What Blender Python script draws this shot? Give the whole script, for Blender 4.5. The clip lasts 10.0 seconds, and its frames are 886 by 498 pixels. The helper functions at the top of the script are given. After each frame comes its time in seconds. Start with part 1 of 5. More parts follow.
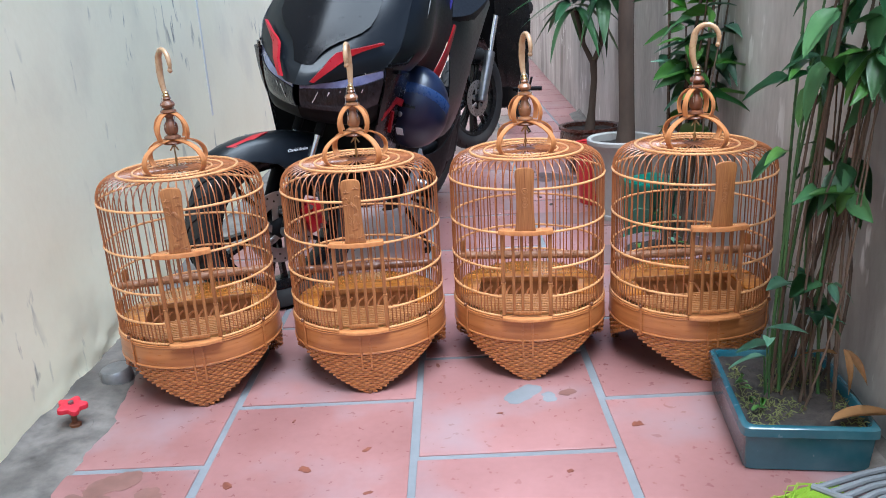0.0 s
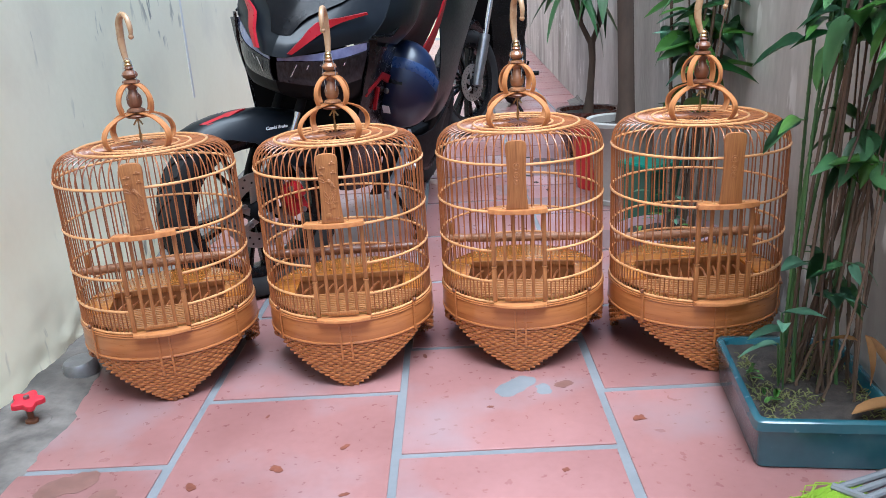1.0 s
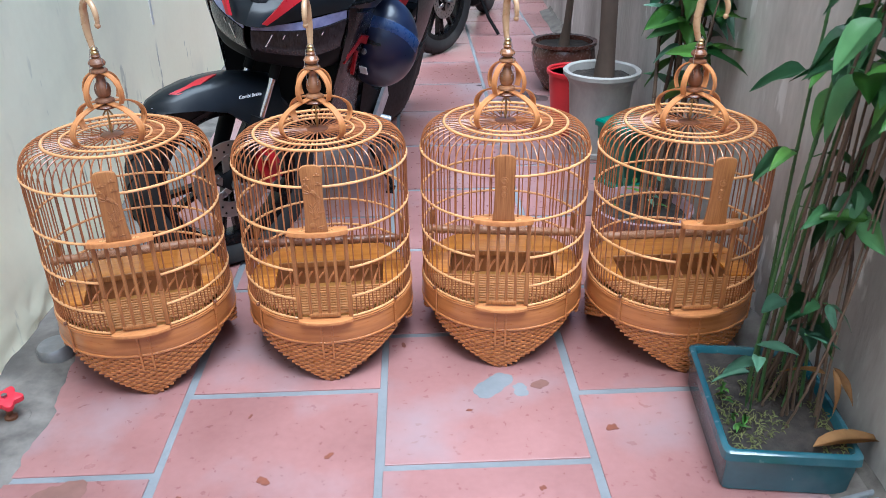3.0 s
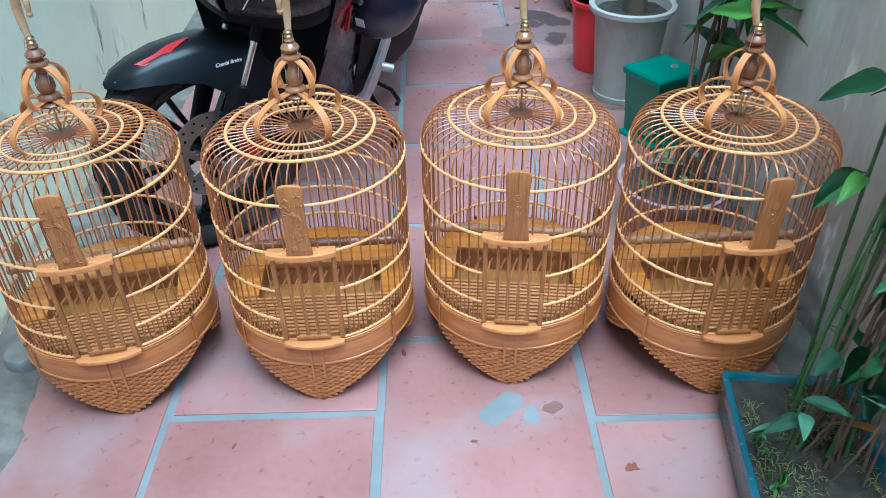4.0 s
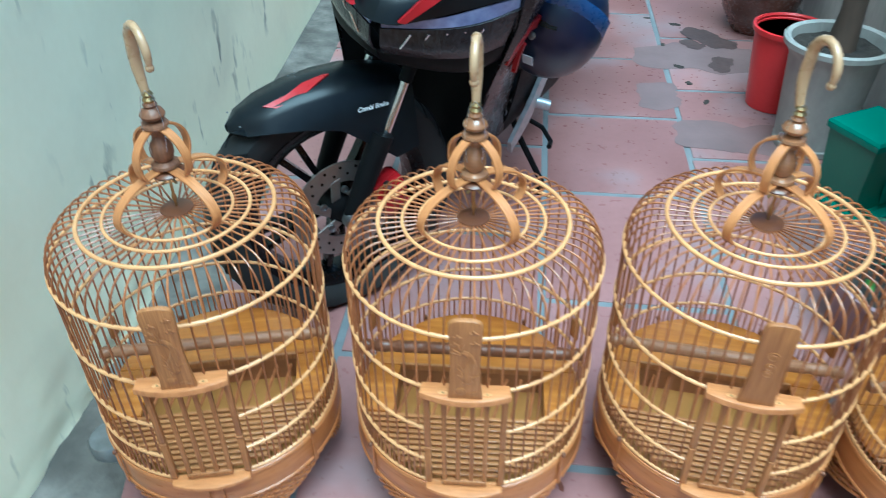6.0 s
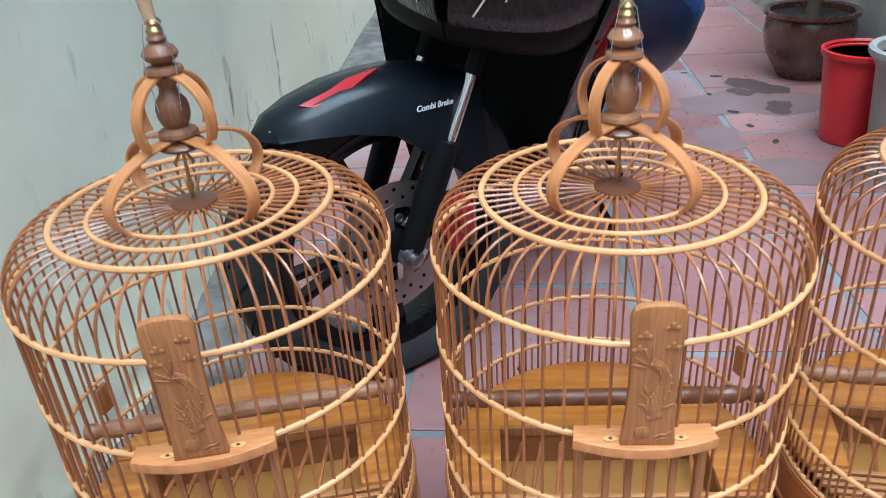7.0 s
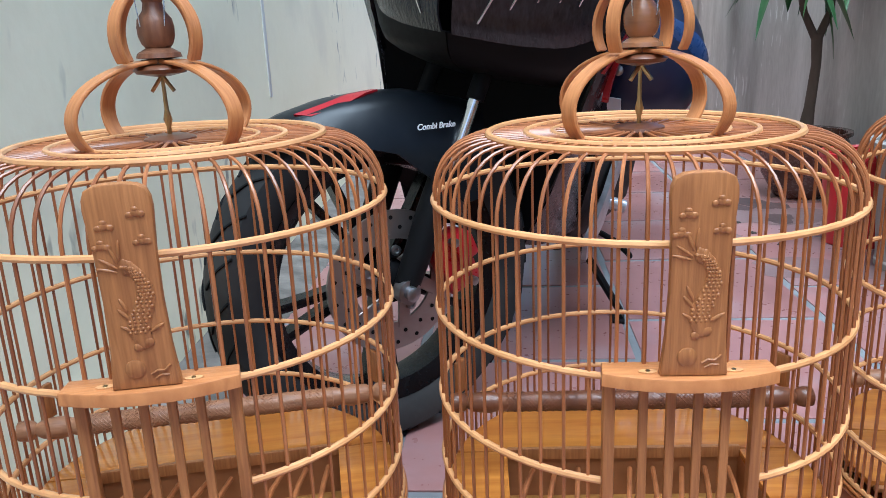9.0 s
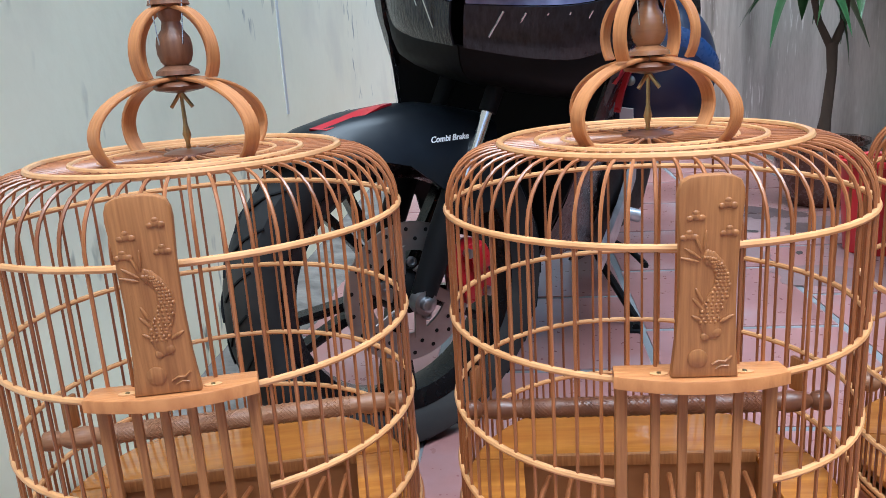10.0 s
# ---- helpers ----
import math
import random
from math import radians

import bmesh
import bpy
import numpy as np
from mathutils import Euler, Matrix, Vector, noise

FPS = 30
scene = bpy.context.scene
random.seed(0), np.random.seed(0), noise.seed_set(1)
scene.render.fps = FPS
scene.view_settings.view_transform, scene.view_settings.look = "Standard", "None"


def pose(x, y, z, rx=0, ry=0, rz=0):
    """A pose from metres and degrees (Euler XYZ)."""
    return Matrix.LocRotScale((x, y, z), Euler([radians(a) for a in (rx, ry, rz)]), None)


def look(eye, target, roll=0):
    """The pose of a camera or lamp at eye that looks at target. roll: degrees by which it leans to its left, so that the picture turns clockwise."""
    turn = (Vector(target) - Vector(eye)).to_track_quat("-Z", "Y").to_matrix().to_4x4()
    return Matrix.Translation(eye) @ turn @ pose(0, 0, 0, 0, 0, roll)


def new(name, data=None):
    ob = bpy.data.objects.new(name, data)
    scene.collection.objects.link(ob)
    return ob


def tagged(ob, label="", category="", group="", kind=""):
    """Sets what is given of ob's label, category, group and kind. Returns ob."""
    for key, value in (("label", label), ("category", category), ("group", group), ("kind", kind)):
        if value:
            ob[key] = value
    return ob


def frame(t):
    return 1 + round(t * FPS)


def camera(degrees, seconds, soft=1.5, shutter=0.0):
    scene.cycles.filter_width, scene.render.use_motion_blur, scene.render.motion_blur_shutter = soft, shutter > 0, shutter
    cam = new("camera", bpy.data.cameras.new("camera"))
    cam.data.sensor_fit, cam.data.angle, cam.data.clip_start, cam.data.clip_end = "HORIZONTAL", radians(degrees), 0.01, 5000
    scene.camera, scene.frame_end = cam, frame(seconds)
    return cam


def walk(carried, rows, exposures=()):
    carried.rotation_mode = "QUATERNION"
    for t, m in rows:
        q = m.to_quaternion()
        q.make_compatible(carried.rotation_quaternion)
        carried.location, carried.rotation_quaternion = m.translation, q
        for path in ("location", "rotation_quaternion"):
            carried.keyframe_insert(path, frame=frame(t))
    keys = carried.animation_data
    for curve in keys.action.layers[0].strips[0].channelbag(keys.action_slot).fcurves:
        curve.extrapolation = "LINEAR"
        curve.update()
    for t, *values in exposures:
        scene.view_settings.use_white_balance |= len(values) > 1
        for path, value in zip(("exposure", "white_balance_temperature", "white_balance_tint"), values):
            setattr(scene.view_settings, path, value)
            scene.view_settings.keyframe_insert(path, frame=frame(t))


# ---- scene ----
cam = camera(59.9, 10.0, soft=0.4, shutter=0.3)
PATH = [
    (0, (0.052, 0.079, 0.809), (0.011, 1.983, 0.198), -3.2),
    (0.5, (0.067, 0.158, 0.801), (0.027, 2.038, 0.122), -3.7),
    (1, (0.075, 0.187, 0.746), (0.035, 2.086, 0.12), -3.4),
    (1.5, (0.066, 0.183, 0.705), (0.017, 2.1, 0.136), -2.6),
    (2, (0.068, 0.167, 0.715), (0.016, 2.068, 0.095), -2.4),
    (2.5, (0.048, 0.2, 0.858), (0.053, 2.045, 0.085), -1.4),
    (2.7, (0.029, 0.225, 0.909), (0.097, 2.041, 0.073), -0.8),
    (3.8, (0.057, 0.531, 1.074), (0.079, 2.183, -0.053), -0.8),
    (4, (0.064, 0.577, 1.079), (0.077, 2.194, -0.098), -1.1),
    (4.5, (0.058, 0.683, 1.105), (0.082, 2.244, -0.146), -2.3),
    (5, (0.108, 0.769, 1.103), (0.115, 2.314, -0.167), -0.6),
    (5.5, (0.073, 0.84, 1.086), (-0.025, 2.405, -0.156), 1.1),
    (5.6, (0.017, 0.839, 1.086), (-0.075, 2.418, -0.139), 1.8),
    (6, (-0.107, 0.936, 1.063), (-0.293, 2.514, -0.151), -0.6),
    (6.2, (-0.16, 0.979, 1.05), (-0.357, 2.567, -0.15), -1.8),
    (7.3, (-0.259, 1.115, 0.689), (-0.446, 2.926, -0.138), -4.0),
    (7.5, (-0.263, 1.1, 0.659), (-0.428, 2.942, -0.102), -3.5),
    (8, (-0.272, 1.098, 0.604), (-0.422, 2.984, -0.045), -2.5),
    (8.5, (-0.273, 1.101, 0.585), (-0.437, 3.009, 0.005), -2.3),
    (9, (-0.271, 1.104, 0.569), (-0.445, 3.023, 0.034), -2.5),
    (9.5, (-0.272, 1.095, 0.565), (-0.474, 3.019, 0.058), -2.8),
    (10, (-0.266, 1.093, 0.566), (-0.486, 3.018, 0.071), -3.6),
]
EXPOSURES = [(0, 0.90, 5080, 3), (2.7, 0.90, 5080, 3), (4.0, 0.84, 4400, -14), (6.0, 0.76, 4350, -21), (7.5, 0.68, 4980, 0), (10.0, 0.75, 4980, 0)]
walk(cam, [(t, look(eye, target, roll)) for t, eye, target, roll in PATH], exposures=EXPOSURES)


# ---- world and light ----
world = bpy.data.worlds.new("sky")
scene.world = world
world.use_nodes = True
wn = world.node_tree.nodes
sky = wn.new("ShaderNodeTexSky")
sky.sky_type, sky.sun_disc = "NISHITA", False
sky.sun_elevation, sky.sun_rotation = radians(62), radians(200)
sky.dust_density, sky.air_density, sky.ozone_density = 4.5, 0.6, 0.4
wn["Background"].inputs["Strength"].default_value = 0.115
world.node_tree.links.new(sky.outputs[0], wn["Background"].inputs[0])
sun = new("sun", bpy.data.lights.new("sun", "SUN"))
sun.data.energy, sun.data.angle, sun.data.color = 3.6, radians(45), (1.0, 0.97, 0.93)
sun.matrix_world = look((0.65, -0.9, 4.2), (0, 0.0, 0))


# ---- materials ----
def material(name, low, high, rough=0.5, metal=0.0, scale=8.0, stretch=(1, 1, 1), bump=0.15, spread=0.0, fine=90.0,
             coat=0.0, coords="Object", stain=None, stain_scale=2.0, stain_amount=0.5, detail=6.0, scuff=None, gloss=0.5):
    """A procedural surface: a coarse and a fine noise between two colours, roughness and relief from them."""
    m = bpy.data.materials.new(name)
    m.use_nodes = True
    nt = m.node_tree
    n, li = nt.nodes, nt.links.new
    b = n["Principled BSDF"]
    co = n.new("ShaderNodeTexCoord")
    mp = n.new("ShaderNodeMapping")
    mp.inputs["Scale"].default_value = stretch
    li(co.outputs[coords], mp.inputs["Vector"])
    info = n.new("ShaderNodeObjectInfo")
    shift = n.new("ShaderNodeVectorMath")
    shift.operation = "MULTIPLY_ADD"
    li(info.outputs["Random"], shift.inputs[0])
    shift.inputs[1].default_value = (7.3, 5.1, 9.7) if spread else (0, 0, 0)
    li(mp.outputs[0], shift.inputs[2])
    coarse = n.new("ShaderNodeTexNoise")
    coarse.inputs["Scale"].default_value, coarse.inputs["Detail"].default_value = scale, detail
    small = n.new("ShaderNodeTexNoise")
    small.inputs["Scale"].default_value, small.inputs["Detail"].default_value = fine, 4.0
    for t in (coarse, small):
        li(shift.outputs[0], t.inputs["Vector"])
    mixf = n.new("ShaderNodeMath")
    mixf.operation = "MULTIPLY_ADD"
    li(small.outputs[0], mixf.inputs[0])
    mixf.inputs[1].default_value = 0.45
    add = n.new("ShaderNodeMath")
    add.operation = "MULTIPLY_ADD"
    li(coarse.outputs[0], add.inputs[0])
    add.inputs[1].default_value, add.inputs[2].default_value = 1.5, -0.47
    li(add.outputs[0], mixf.inputs[2])
    if spread:
        rnd = n.new("ShaderNodeMath")
        rnd.operation = "MULTIPLY_ADD"
        li(info.outputs["Random"], rnd.inputs[0])
        rnd.inputs[1].default_value = spread
        li(mixf.outputs[0], rnd.inputs[2])
        off = n.new("ShaderNodeMath")
        off.operation = "SUBTRACT"
        li(rnd.outputs[0], off.inputs[0])
        off.inputs[1].default_value = spread / 2
        fac = off
    else:
        fac = mixf
    ramp = n.new("ShaderNodeMix")
    ramp.data_type = "RGBA"
    ramp.inputs["A"].default_value, ramp.inputs["B"].default_value = (*low, 1), (*high, 1)
    li(fac.outputs[0], ramp.inputs["Factor"])
    colour = ramp.outputs["Result"]
    if stain:
        st = n.new("ShaderNodeTexNoise")
        st.inputs["Scale"].default_value, st.inputs["Detail"].default_value = stain_scale, 8.0
        li(shift.outputs[0], st.inputs["Vector"])
        sr = n.new("ShaderNodeMapRange")
        sr.inputs["From Min"].default_value, sr.inputs["From Max"].default_value = 0.52, 0.72
        sr.inputs["To Max"].default_value = stain_amount
        li(st.outputs[0], sr.inputs[0])
        mx = n.new("ShaderNodeMix")
        mx.data_type = "RGBA"
        li(sr.outputs[0], mx.inputs["Factor"])
        li(colour, mx.inputs["A"])
        mx.inputs["B"].default_value = (*stain, 1)
        colour = mx.outputs["Result"]
    if scuff:
        # sparse slanted rub marks, gathered in patches
        sm = n.new("ShaderNodeMapping")
        sm.inputs["Scale"].default_value, sm.inputs["Rotation"].default_value = (22, 24, 8), (radians(22), 0, 0)
        li(co.outputs["Object"], sm.inputs["Vector"])
        marks = n.new("ShaderNodeTexNoise")
        marks.inputs["Scale"].default_value, marks.inputs["Detail"].default_value = 1.0, 3.0
        li(sm.outputs[0], marks.inputs["Vector"])
        patch = n.new("ShaderNodeTexNoise")
        patch.inputs["Scale"].default_value, patch.inputs["Detail"].default_value = 2.6, 2.0
        li(co.outputs["Object"], patch.inputs["Vector"])
        m1, m2, mm, ms = n.new("ShaderNodeMapRange"), n.new("ShaderNodeMapRange"), n.new("ShaderNodeMath"), n.new("ShaderNodeMix")
        m1.inputs["From Min"].default_value, m1.inputs["From Max"].default_value, m1.inputs["To Max"].default_value = 0.60, 0.67, 0.8
        m2.inputs["From Min"].default_value, m2.inputs["From Max"].default_value = 0.48, 0.58
        mm.operation, ms.data_type = "MULTIPLY", "RGBA"
        li(marks.outputs[0], m1.inputs[0])
        li(patch.outputs[0], m2.inputs[0])
        li(m1.outputs[0], mm.inputs[0])
        li(m2.outputs[0], mm.inputs[1])
        li(mm.outputs[0], ms.inputs["Factor"])
        li(colour, ms.inputs["A"])
        ms.inputs["B"].default_value = (*scuff, 1)
        colour = ms.outputs["Result"]
    li(colour, b.inputs["Base Color"])
    rr = n.new("ShaderNodeMapRange")
    rr.inputs["To Min"].default_value, rr.inputs["To Max"].default_value = max(0.03, rough - 0.1), min(1, rough + 0.12)
    li(small.outputs[0], rr.inputs[0])
    li(rr.outputs[0], b.inputs["Roughness"])
    b.inputs["Metallic"].default_value = metal
    b.inputs["Specular IOR Level"].default_value = gloss
    b.inputs["Coat Weight"].default_value = coat
    b.inputs["Coat Roughness"].default_value = 0.12
    if bump:
        bp = n.new("ShaderNodeBump")
        bp.inputs["Strength"].default_value, bp.inputs["Distance"].default_value = bump, 0.004
        li(mixf.outputs[0], bp.inputs["Height"])
        li(bp.outputs[0], b.inputs["Normal"])
    return m


BAMBOO = material("varnished_bamboo", (0.195, 0.060, 0.017), (0.455, 0.168, 0.055), 0.33, scale=14, stretch=(4, 4, 0.4), bump=0.08, spread=0.55, coat=0.25)
RING = material("bamboo_ring", (0.525, 0.235, 0.081), (0.798, 0.430, 0.178), 0.33, scale=26, bump=0.06, spread=0.2, coat=0.3)
STRIP = material("bent_bamboo_strip", (0.390, 0.140, 0.042), (0.630, 0.272, 0.090), 0.36, scale=26, stretch=(1.6, 14, 1.6), fine=70, bump=0.12, spread=0.1, coat=0.2)
DOORWOOD = material("grained_door_wood", (0.225, 0.078, 0.021), (0.490, 0.208, 0.064), 0.42, scale=42, stretch=(9, 9, 0.45), fine=90, bump=0.16, spread=0.2, coat=0.12)
HONEY = material("honey_varnished_wood", (0.300, 0.085, 0.012), (0.640, 0.260, 0.042), 0.20, scale=9, stretch=(0.7, 9, 4), fine=40, bump=0.06, coat=0.6, stain=(0.30, 0.09, 0.015), stain_scale=2.2, stain_amount=0.5)
BAND = material("bamboo_band", (0.345, 0.115, 0.030), (0.540, 0.212, 0.062), 0.3, scale=7, stretch=(1, 1, 16), fine=30, bump=0.06, coat=0.4)
WEAVE = material("woven_bamboo", (0.250, 0.078, 0.020), (0.560, 0.215, 0.064), 0.27, scale=30, stretch=(2.5, 2.5, 5), bump=0.1, coat=0.35)
SLAT = material("floor_slat_bamboo", (0.33, 0.125, 0.036), (0.56, 0.255, 0.088), 0.3, scale=18, stretch=(0.6, 5, 5), bump=0.06, spread=0.3, coat=0.3)
STAKE = material("dark_stake", (0.10, 0.035, 0.012), (0.2, 0.075, 0.03), 0.5, scale=20)
DARKWOOD = material("turned_dark_wood", (0.085, 0.028, 0.012), (0.22, 0.08, 0.032), 0.35, scale=12, stretch=(1, 1, 4), bump=0.05, coat=0.15)
MIDWOOD = material("turned_brown_wood", (0.13, 0.052, 0.026), (0.27, 0.12, 0.058), 0.4, scale=40, stretch=(6, 6, 0.7), bump=0.12)
HORN = material("horn_hook", (0.36, 0.19, 0.085), (0.62, 0.42, 0.24), 0.28, scale=14, bump=0.05, coat=0.4)
HORNBEAD = material("translucent_horn", (0.10, 0.034, 0.014), (0.44, 0.20, 0.085), 0.2, scale=26, stretch=(0.5, 0.5, 2.2), bump=0.02, coat=0.6)
BRASS = material("worn_brass", (0.30, 0.20, 0.09), (0.55, 0.40, 0.19), 0.32, metal=1.0, scale=60, bump=0.03)
WIRE = material("steel_wire", (0.6, 0.6, 0.62), (0.8, 0.8, 0.82), 0.25, metal=1.0, scale=30, bump=0)
PERCHWOOD = material("carved_perch_wood", (0.20, 0.085, 0.038), (0.40, 0.19, 0.090), 0.42, scale=40, stretch=(6, 6, 0.7), bump=0.12)
PAPER = material("tan_tray_lining", (0.32, 0.14, 0.030), (0.50, 0.25, 0.060), 0.4, scale=6, bump=0.1, stain=(0.35, 0.2, 0.05), stain_scale=12)
TRAYWOOD = material("brown_tray_wood", (0.208, 0.081, 0.030), (0.364, 0.150, 0.055), 0.4, scale=6, stretch=(1, 8, 4), fine=30, bump=0.1)
WALLPAINT = material("cream_wall_paint", (0.830, 0.770, 0.540), (0.930, 0.885, 0.670), 0.75, scale=1.3, fine=45, bump=0.35, stain=(0.68, 0.63, 0.47), stain_scale=3.5, stain_amount=0.45, scuff=(0.13, 0.13, 0.115))
CONCRETE = material("weathered_render", (0.27, 0.250, 0.225), (0.70, 0.675, 0.64), 0.88, scale=3.2, stretch=(1, 1, 0.35), fine=60, bump=0.8, stain=(0.13, 0.112, 0.096), stain_scale=2.2, stain_amount=0.85, detail=12, scuff=(0.82, 0.81, 0.79))
TILE = material("terracotta_tile", (0.200, 0.090, 0.082), (0.375, 0.190, 0.178), 0.30, scale=3.4, fine=60, bump=0.06, spread=0.3, stain=(0.30, 0.24, 0.25), stain_scale=3.5, stain_amount=0.75, detail=9)
GROUT = material("cement_grout", (0.132, 0.136, 0.143), (0.235, 0.242, 0.252), 0.8, scale=8, fine=80, bump=0.3, stain=(0.17, 0.155, 0.15), stain_scale=4, stain_amount=0.6)
CEMENT = material("rough_cement", (0.045, 0.038, 0.032), (0.250, 0.220, 0.190), 0.85, scale=15, fine=70, bump=1.0, stain=(0.07, 0.06, 0.05), stain_scale=5, stain_amount=0.8, detail=10)
MATTE = material("matt_black_paint", (0.003, 0.004, 0.006), (0.007, 0.009, 0.012), 0.33, scale=5, fine=120, bump=0.02, coat=0.08, gloss=0.25)
GLOSSBLACK = material("gloss_black_plastic", (0.002, 0.002, 0.0025), (0.005, 0.005, 0.006), 0.24, scale=6, bump=0.0, coat=0.0, gloss=0.35)
BLACKPLASTIC = material("black_plastic", (0.003, 0.003, 0.0035), (0.009, 0.009, 0.010), 0.55, scale=8, bump=0.1, gloss=0.12)
RED = material("red_decal", (0.285, 0.004, 0.010), (0.375, 0.008, 0.014), 0.3, scale=8, bump=0)
RUBBER = material("tyre_rubber", (0.010, 0.010, 0.011), (0.026, 0.025, 0.025), 0.7, scale=9, bump=0.2, gloss=0.3, stain=(0.07, 0.066, 0.06), stain_scale=7, stain_amount=0.5)
STEEL = material("dull_steel", (0.22, 0.22, 0.225), (0.44, 0.44, 0.46), 0.35, metal=1.0, scale=25, bump=0.05)
ALLOY = material("cast_alloy", (0.42, 0.43, 0.45), (0.68, 0.69, 0.72), 0.34, metal=0.55, scale=60, bump=0.3, stain=(0.16, 0.16, 0.17), stain_scale=30, stain_amount=0.6)
DISCSTEEL = material("brake_disc_steel", (0.30, 0.26, 0.24), (0.46, 0.42, 0.40), 0.38, metal=0.9, scale=9, stretch=(1, 1, 1), bump=0.08, stain=(0.2, 0.12, 0.09), stain_scale=20, stain_amount=0.4)
CHROME = material("chrome", (0.75, 0.75, 0.77), (0.85, 0.85, 0.87), 0.1, metal=1.0, scale=10, bump=0)
LENS = material("smoked_lamp_lens", (0.006, 0.006, 0.008), (0.034, 0.034, 0.042), 0.14, scale=34, stretch=(1, 6, 2), bump=0.25, coat=0.1, gloss=0.3)
SCREEN = material("smoked_screen", (0.002, 0.002, 0.003), (0.006, 0.006, 0.008), 0.22, scale=6, bump=0, gloss=0.16)
LAMPBLUE = material("blue_clear_lens", (0.060, 0.065, 0.16), (0.29, 0.31, 0.52), 0.10, scale=26, bump=0.05, coat=1.0)
HELMET = material("navy_helmet_paint", (0.004, 0.008, 0.030), (0.007, 0.013, 0.045), 0.32, scale=6, bump=0, coat=0.3)
HELMETSTRIPE = material("blue_helmet_stripe", (0.015, 0.04, 0.14), (0.025, 0.06, 0.18), 0.28, scale=6, bump=0, coat=0.6)
WHITE = material("white_print", (0.72, 0.73, 0.75), (0.8, 0.8, 0.82), 0.5, scale=8, bump=0)
GREYPRINT = material("grey_print", (0.12, 0.12, 0.13), (0.2, 0.2, 0.21), 0.5, scale=8, bump=0)
BLUECABLE = material("violet_cable", (0.06, 0.05, 0.35), (0.1, 0.09, 0.5), 0.4, scale=8, bump=0)
TEAL = material("teal_glazed_ceramic", (0.012, 0.060, 0.085), (0.030, 0.115, 0.145), 0.22, scale=6, fine=60, bump=0.15, coat=0.5, stain=(0.10, 0.17, 0.18), stain_scale=7, stain_amount=0.5)
SOIL = material("dark_potting_soil", (0.010, 0.008, 0.007), (0.060, 0.047, 0.038), 0.95, scale=45, fine=200, bump=1.0)
MOSS = material("moss", (0.07, 0.085, 0.02), (0.20, 0.20, 0.07), 0.9, scale=30, bump=0.5)
STEM = material("plant_stem", (0.045, 0.028, 0.018), (0.145, 0.095, 0.060), 0.7, scale=14, stretch=(1, 1, 0.4), bump=0.3, spread=0.6)
GREENSTEM = material("green_cane", (0.035, 0.09, 0.025), (0.08, 0.17, 0.05), 0.5, scale=12, bump=0.15, spread=0.4)
LEAF = material("broad_leaf", (0.034, 0.105, 0.040), (0.105, 0.235, 0.080), 0.32, scale=7, fine=50, bump=0.2, spread=0.7)
LEAFBROAD = material("shade_leaf", (0.03, 0.10, 0.035), (0.09, 0.22, 0.07), 0.36, scale=7, fine=50, bump=0.2, spread=0.7)
LEAFLIGHT = material("young_leaf", (0.06, 0.17, 0.025), (0.14, 0.30, 0.05), 0.36, scale=7, fine=50, bump=0.2, spread=0.6)
LEAFBLUE = material("pale_leaf", (0.07, 0.17, 0.10), (0.16, 0.30, 0.19), 0.4, scale=7, fine=50, bump=0.2, spread=0.5)
DRYLEAF = material("dry_leaf", (0.20, 0.095, 0.03), (0.42, 0.22, 0.075), 0.7, scale=20, bump=0.3, spread=0.4)
BARK = material("tree_bark", (0.040, 0.026, 0.019), (0.125, 0.085, 0.062), 0.85, scale=9, stretch=(1, 1, 0.4), bump=0.6)
POTGREY = material("grey_cement_pot", (0.28, 0.265, 0.245), (0.50, 0.48, 0.45), 0.7, scale=9, stretch=(1, 1, 0.6), bump=0.6, stain=(0.16, 0.15, 0.14), stain_scale=9, stain_amount=0.6)
POTBROWN = material("brown_glazed_pot", (0.06, 0.022, 0.016), (0.13, 0.05, 0.035), 0.25, scale=6, bump=0.1, coat=0.5)
POTMAUVE = material("mauve_plastic_pot", (0.27, 0.17, 0.19), (0.40, 0.28, 0.30), 0.5, scale=6, bump=0.1, stain=(0.2, 0.15, 0.15), stain_scale=6)
BUCKETRED = material("red_plastic", (0.50, 0.014, 0.022), (0.62, 0.03, 0.035), 0.35, scale=6, bump=0.04)
BINGREEN = material("green_plastic", (0.028, 0.125, 0.085), (0.046, 0.175, 0.120), 0.4, scale=6, bump=0.05)
LIDGREEN = material("dark_green_plastic", (0.008, 0.150, 0.105), (0.016, 0.210, 0.145), 0.35, scale=6, bump=0.05)
VALVERED = material("red_valve_paint", (0.48, 0.012, 0.03), (0.64, 0.03, 0.05), 0.4, scale=20, bump=0.2)
CANSTEEL = material("scuffed_metal_cap", (0.16, 0.155, 0.15), (0.36, 0.355, 0.35), 0.4, metal=0.5, scale=18, bump=0.5)
WET = material("wet_dirt_film", (0.055, 0.036, 0.034), (0.110, 0.065, 0.060), 0.5, scale=20, bump=0.1)
DAMP = material("damp_grey_film", (0.150, 0.098, 0.095), (0.240, 0.155, 0.150), 0.4, scale=9, bump=0.08)
BROWNSTAIN = material("rust_brown_film", (0.135, 0.066, 0.050), (0.235, 0.118, 0.098), 0.4, scale=20, bump=0.1)
SCRAP = material("wet_leaf_scrap", (0.11, 0.030, 0.018), (0.23, 0.075, 0.04), 0.55, scale=60, bump=0.2)
BROOM = material("green_broom_fibre", (0.22, 0.36, 0.02), (0.42, 0.58, 0.06), 0.6, scale=20, bump=0.2)
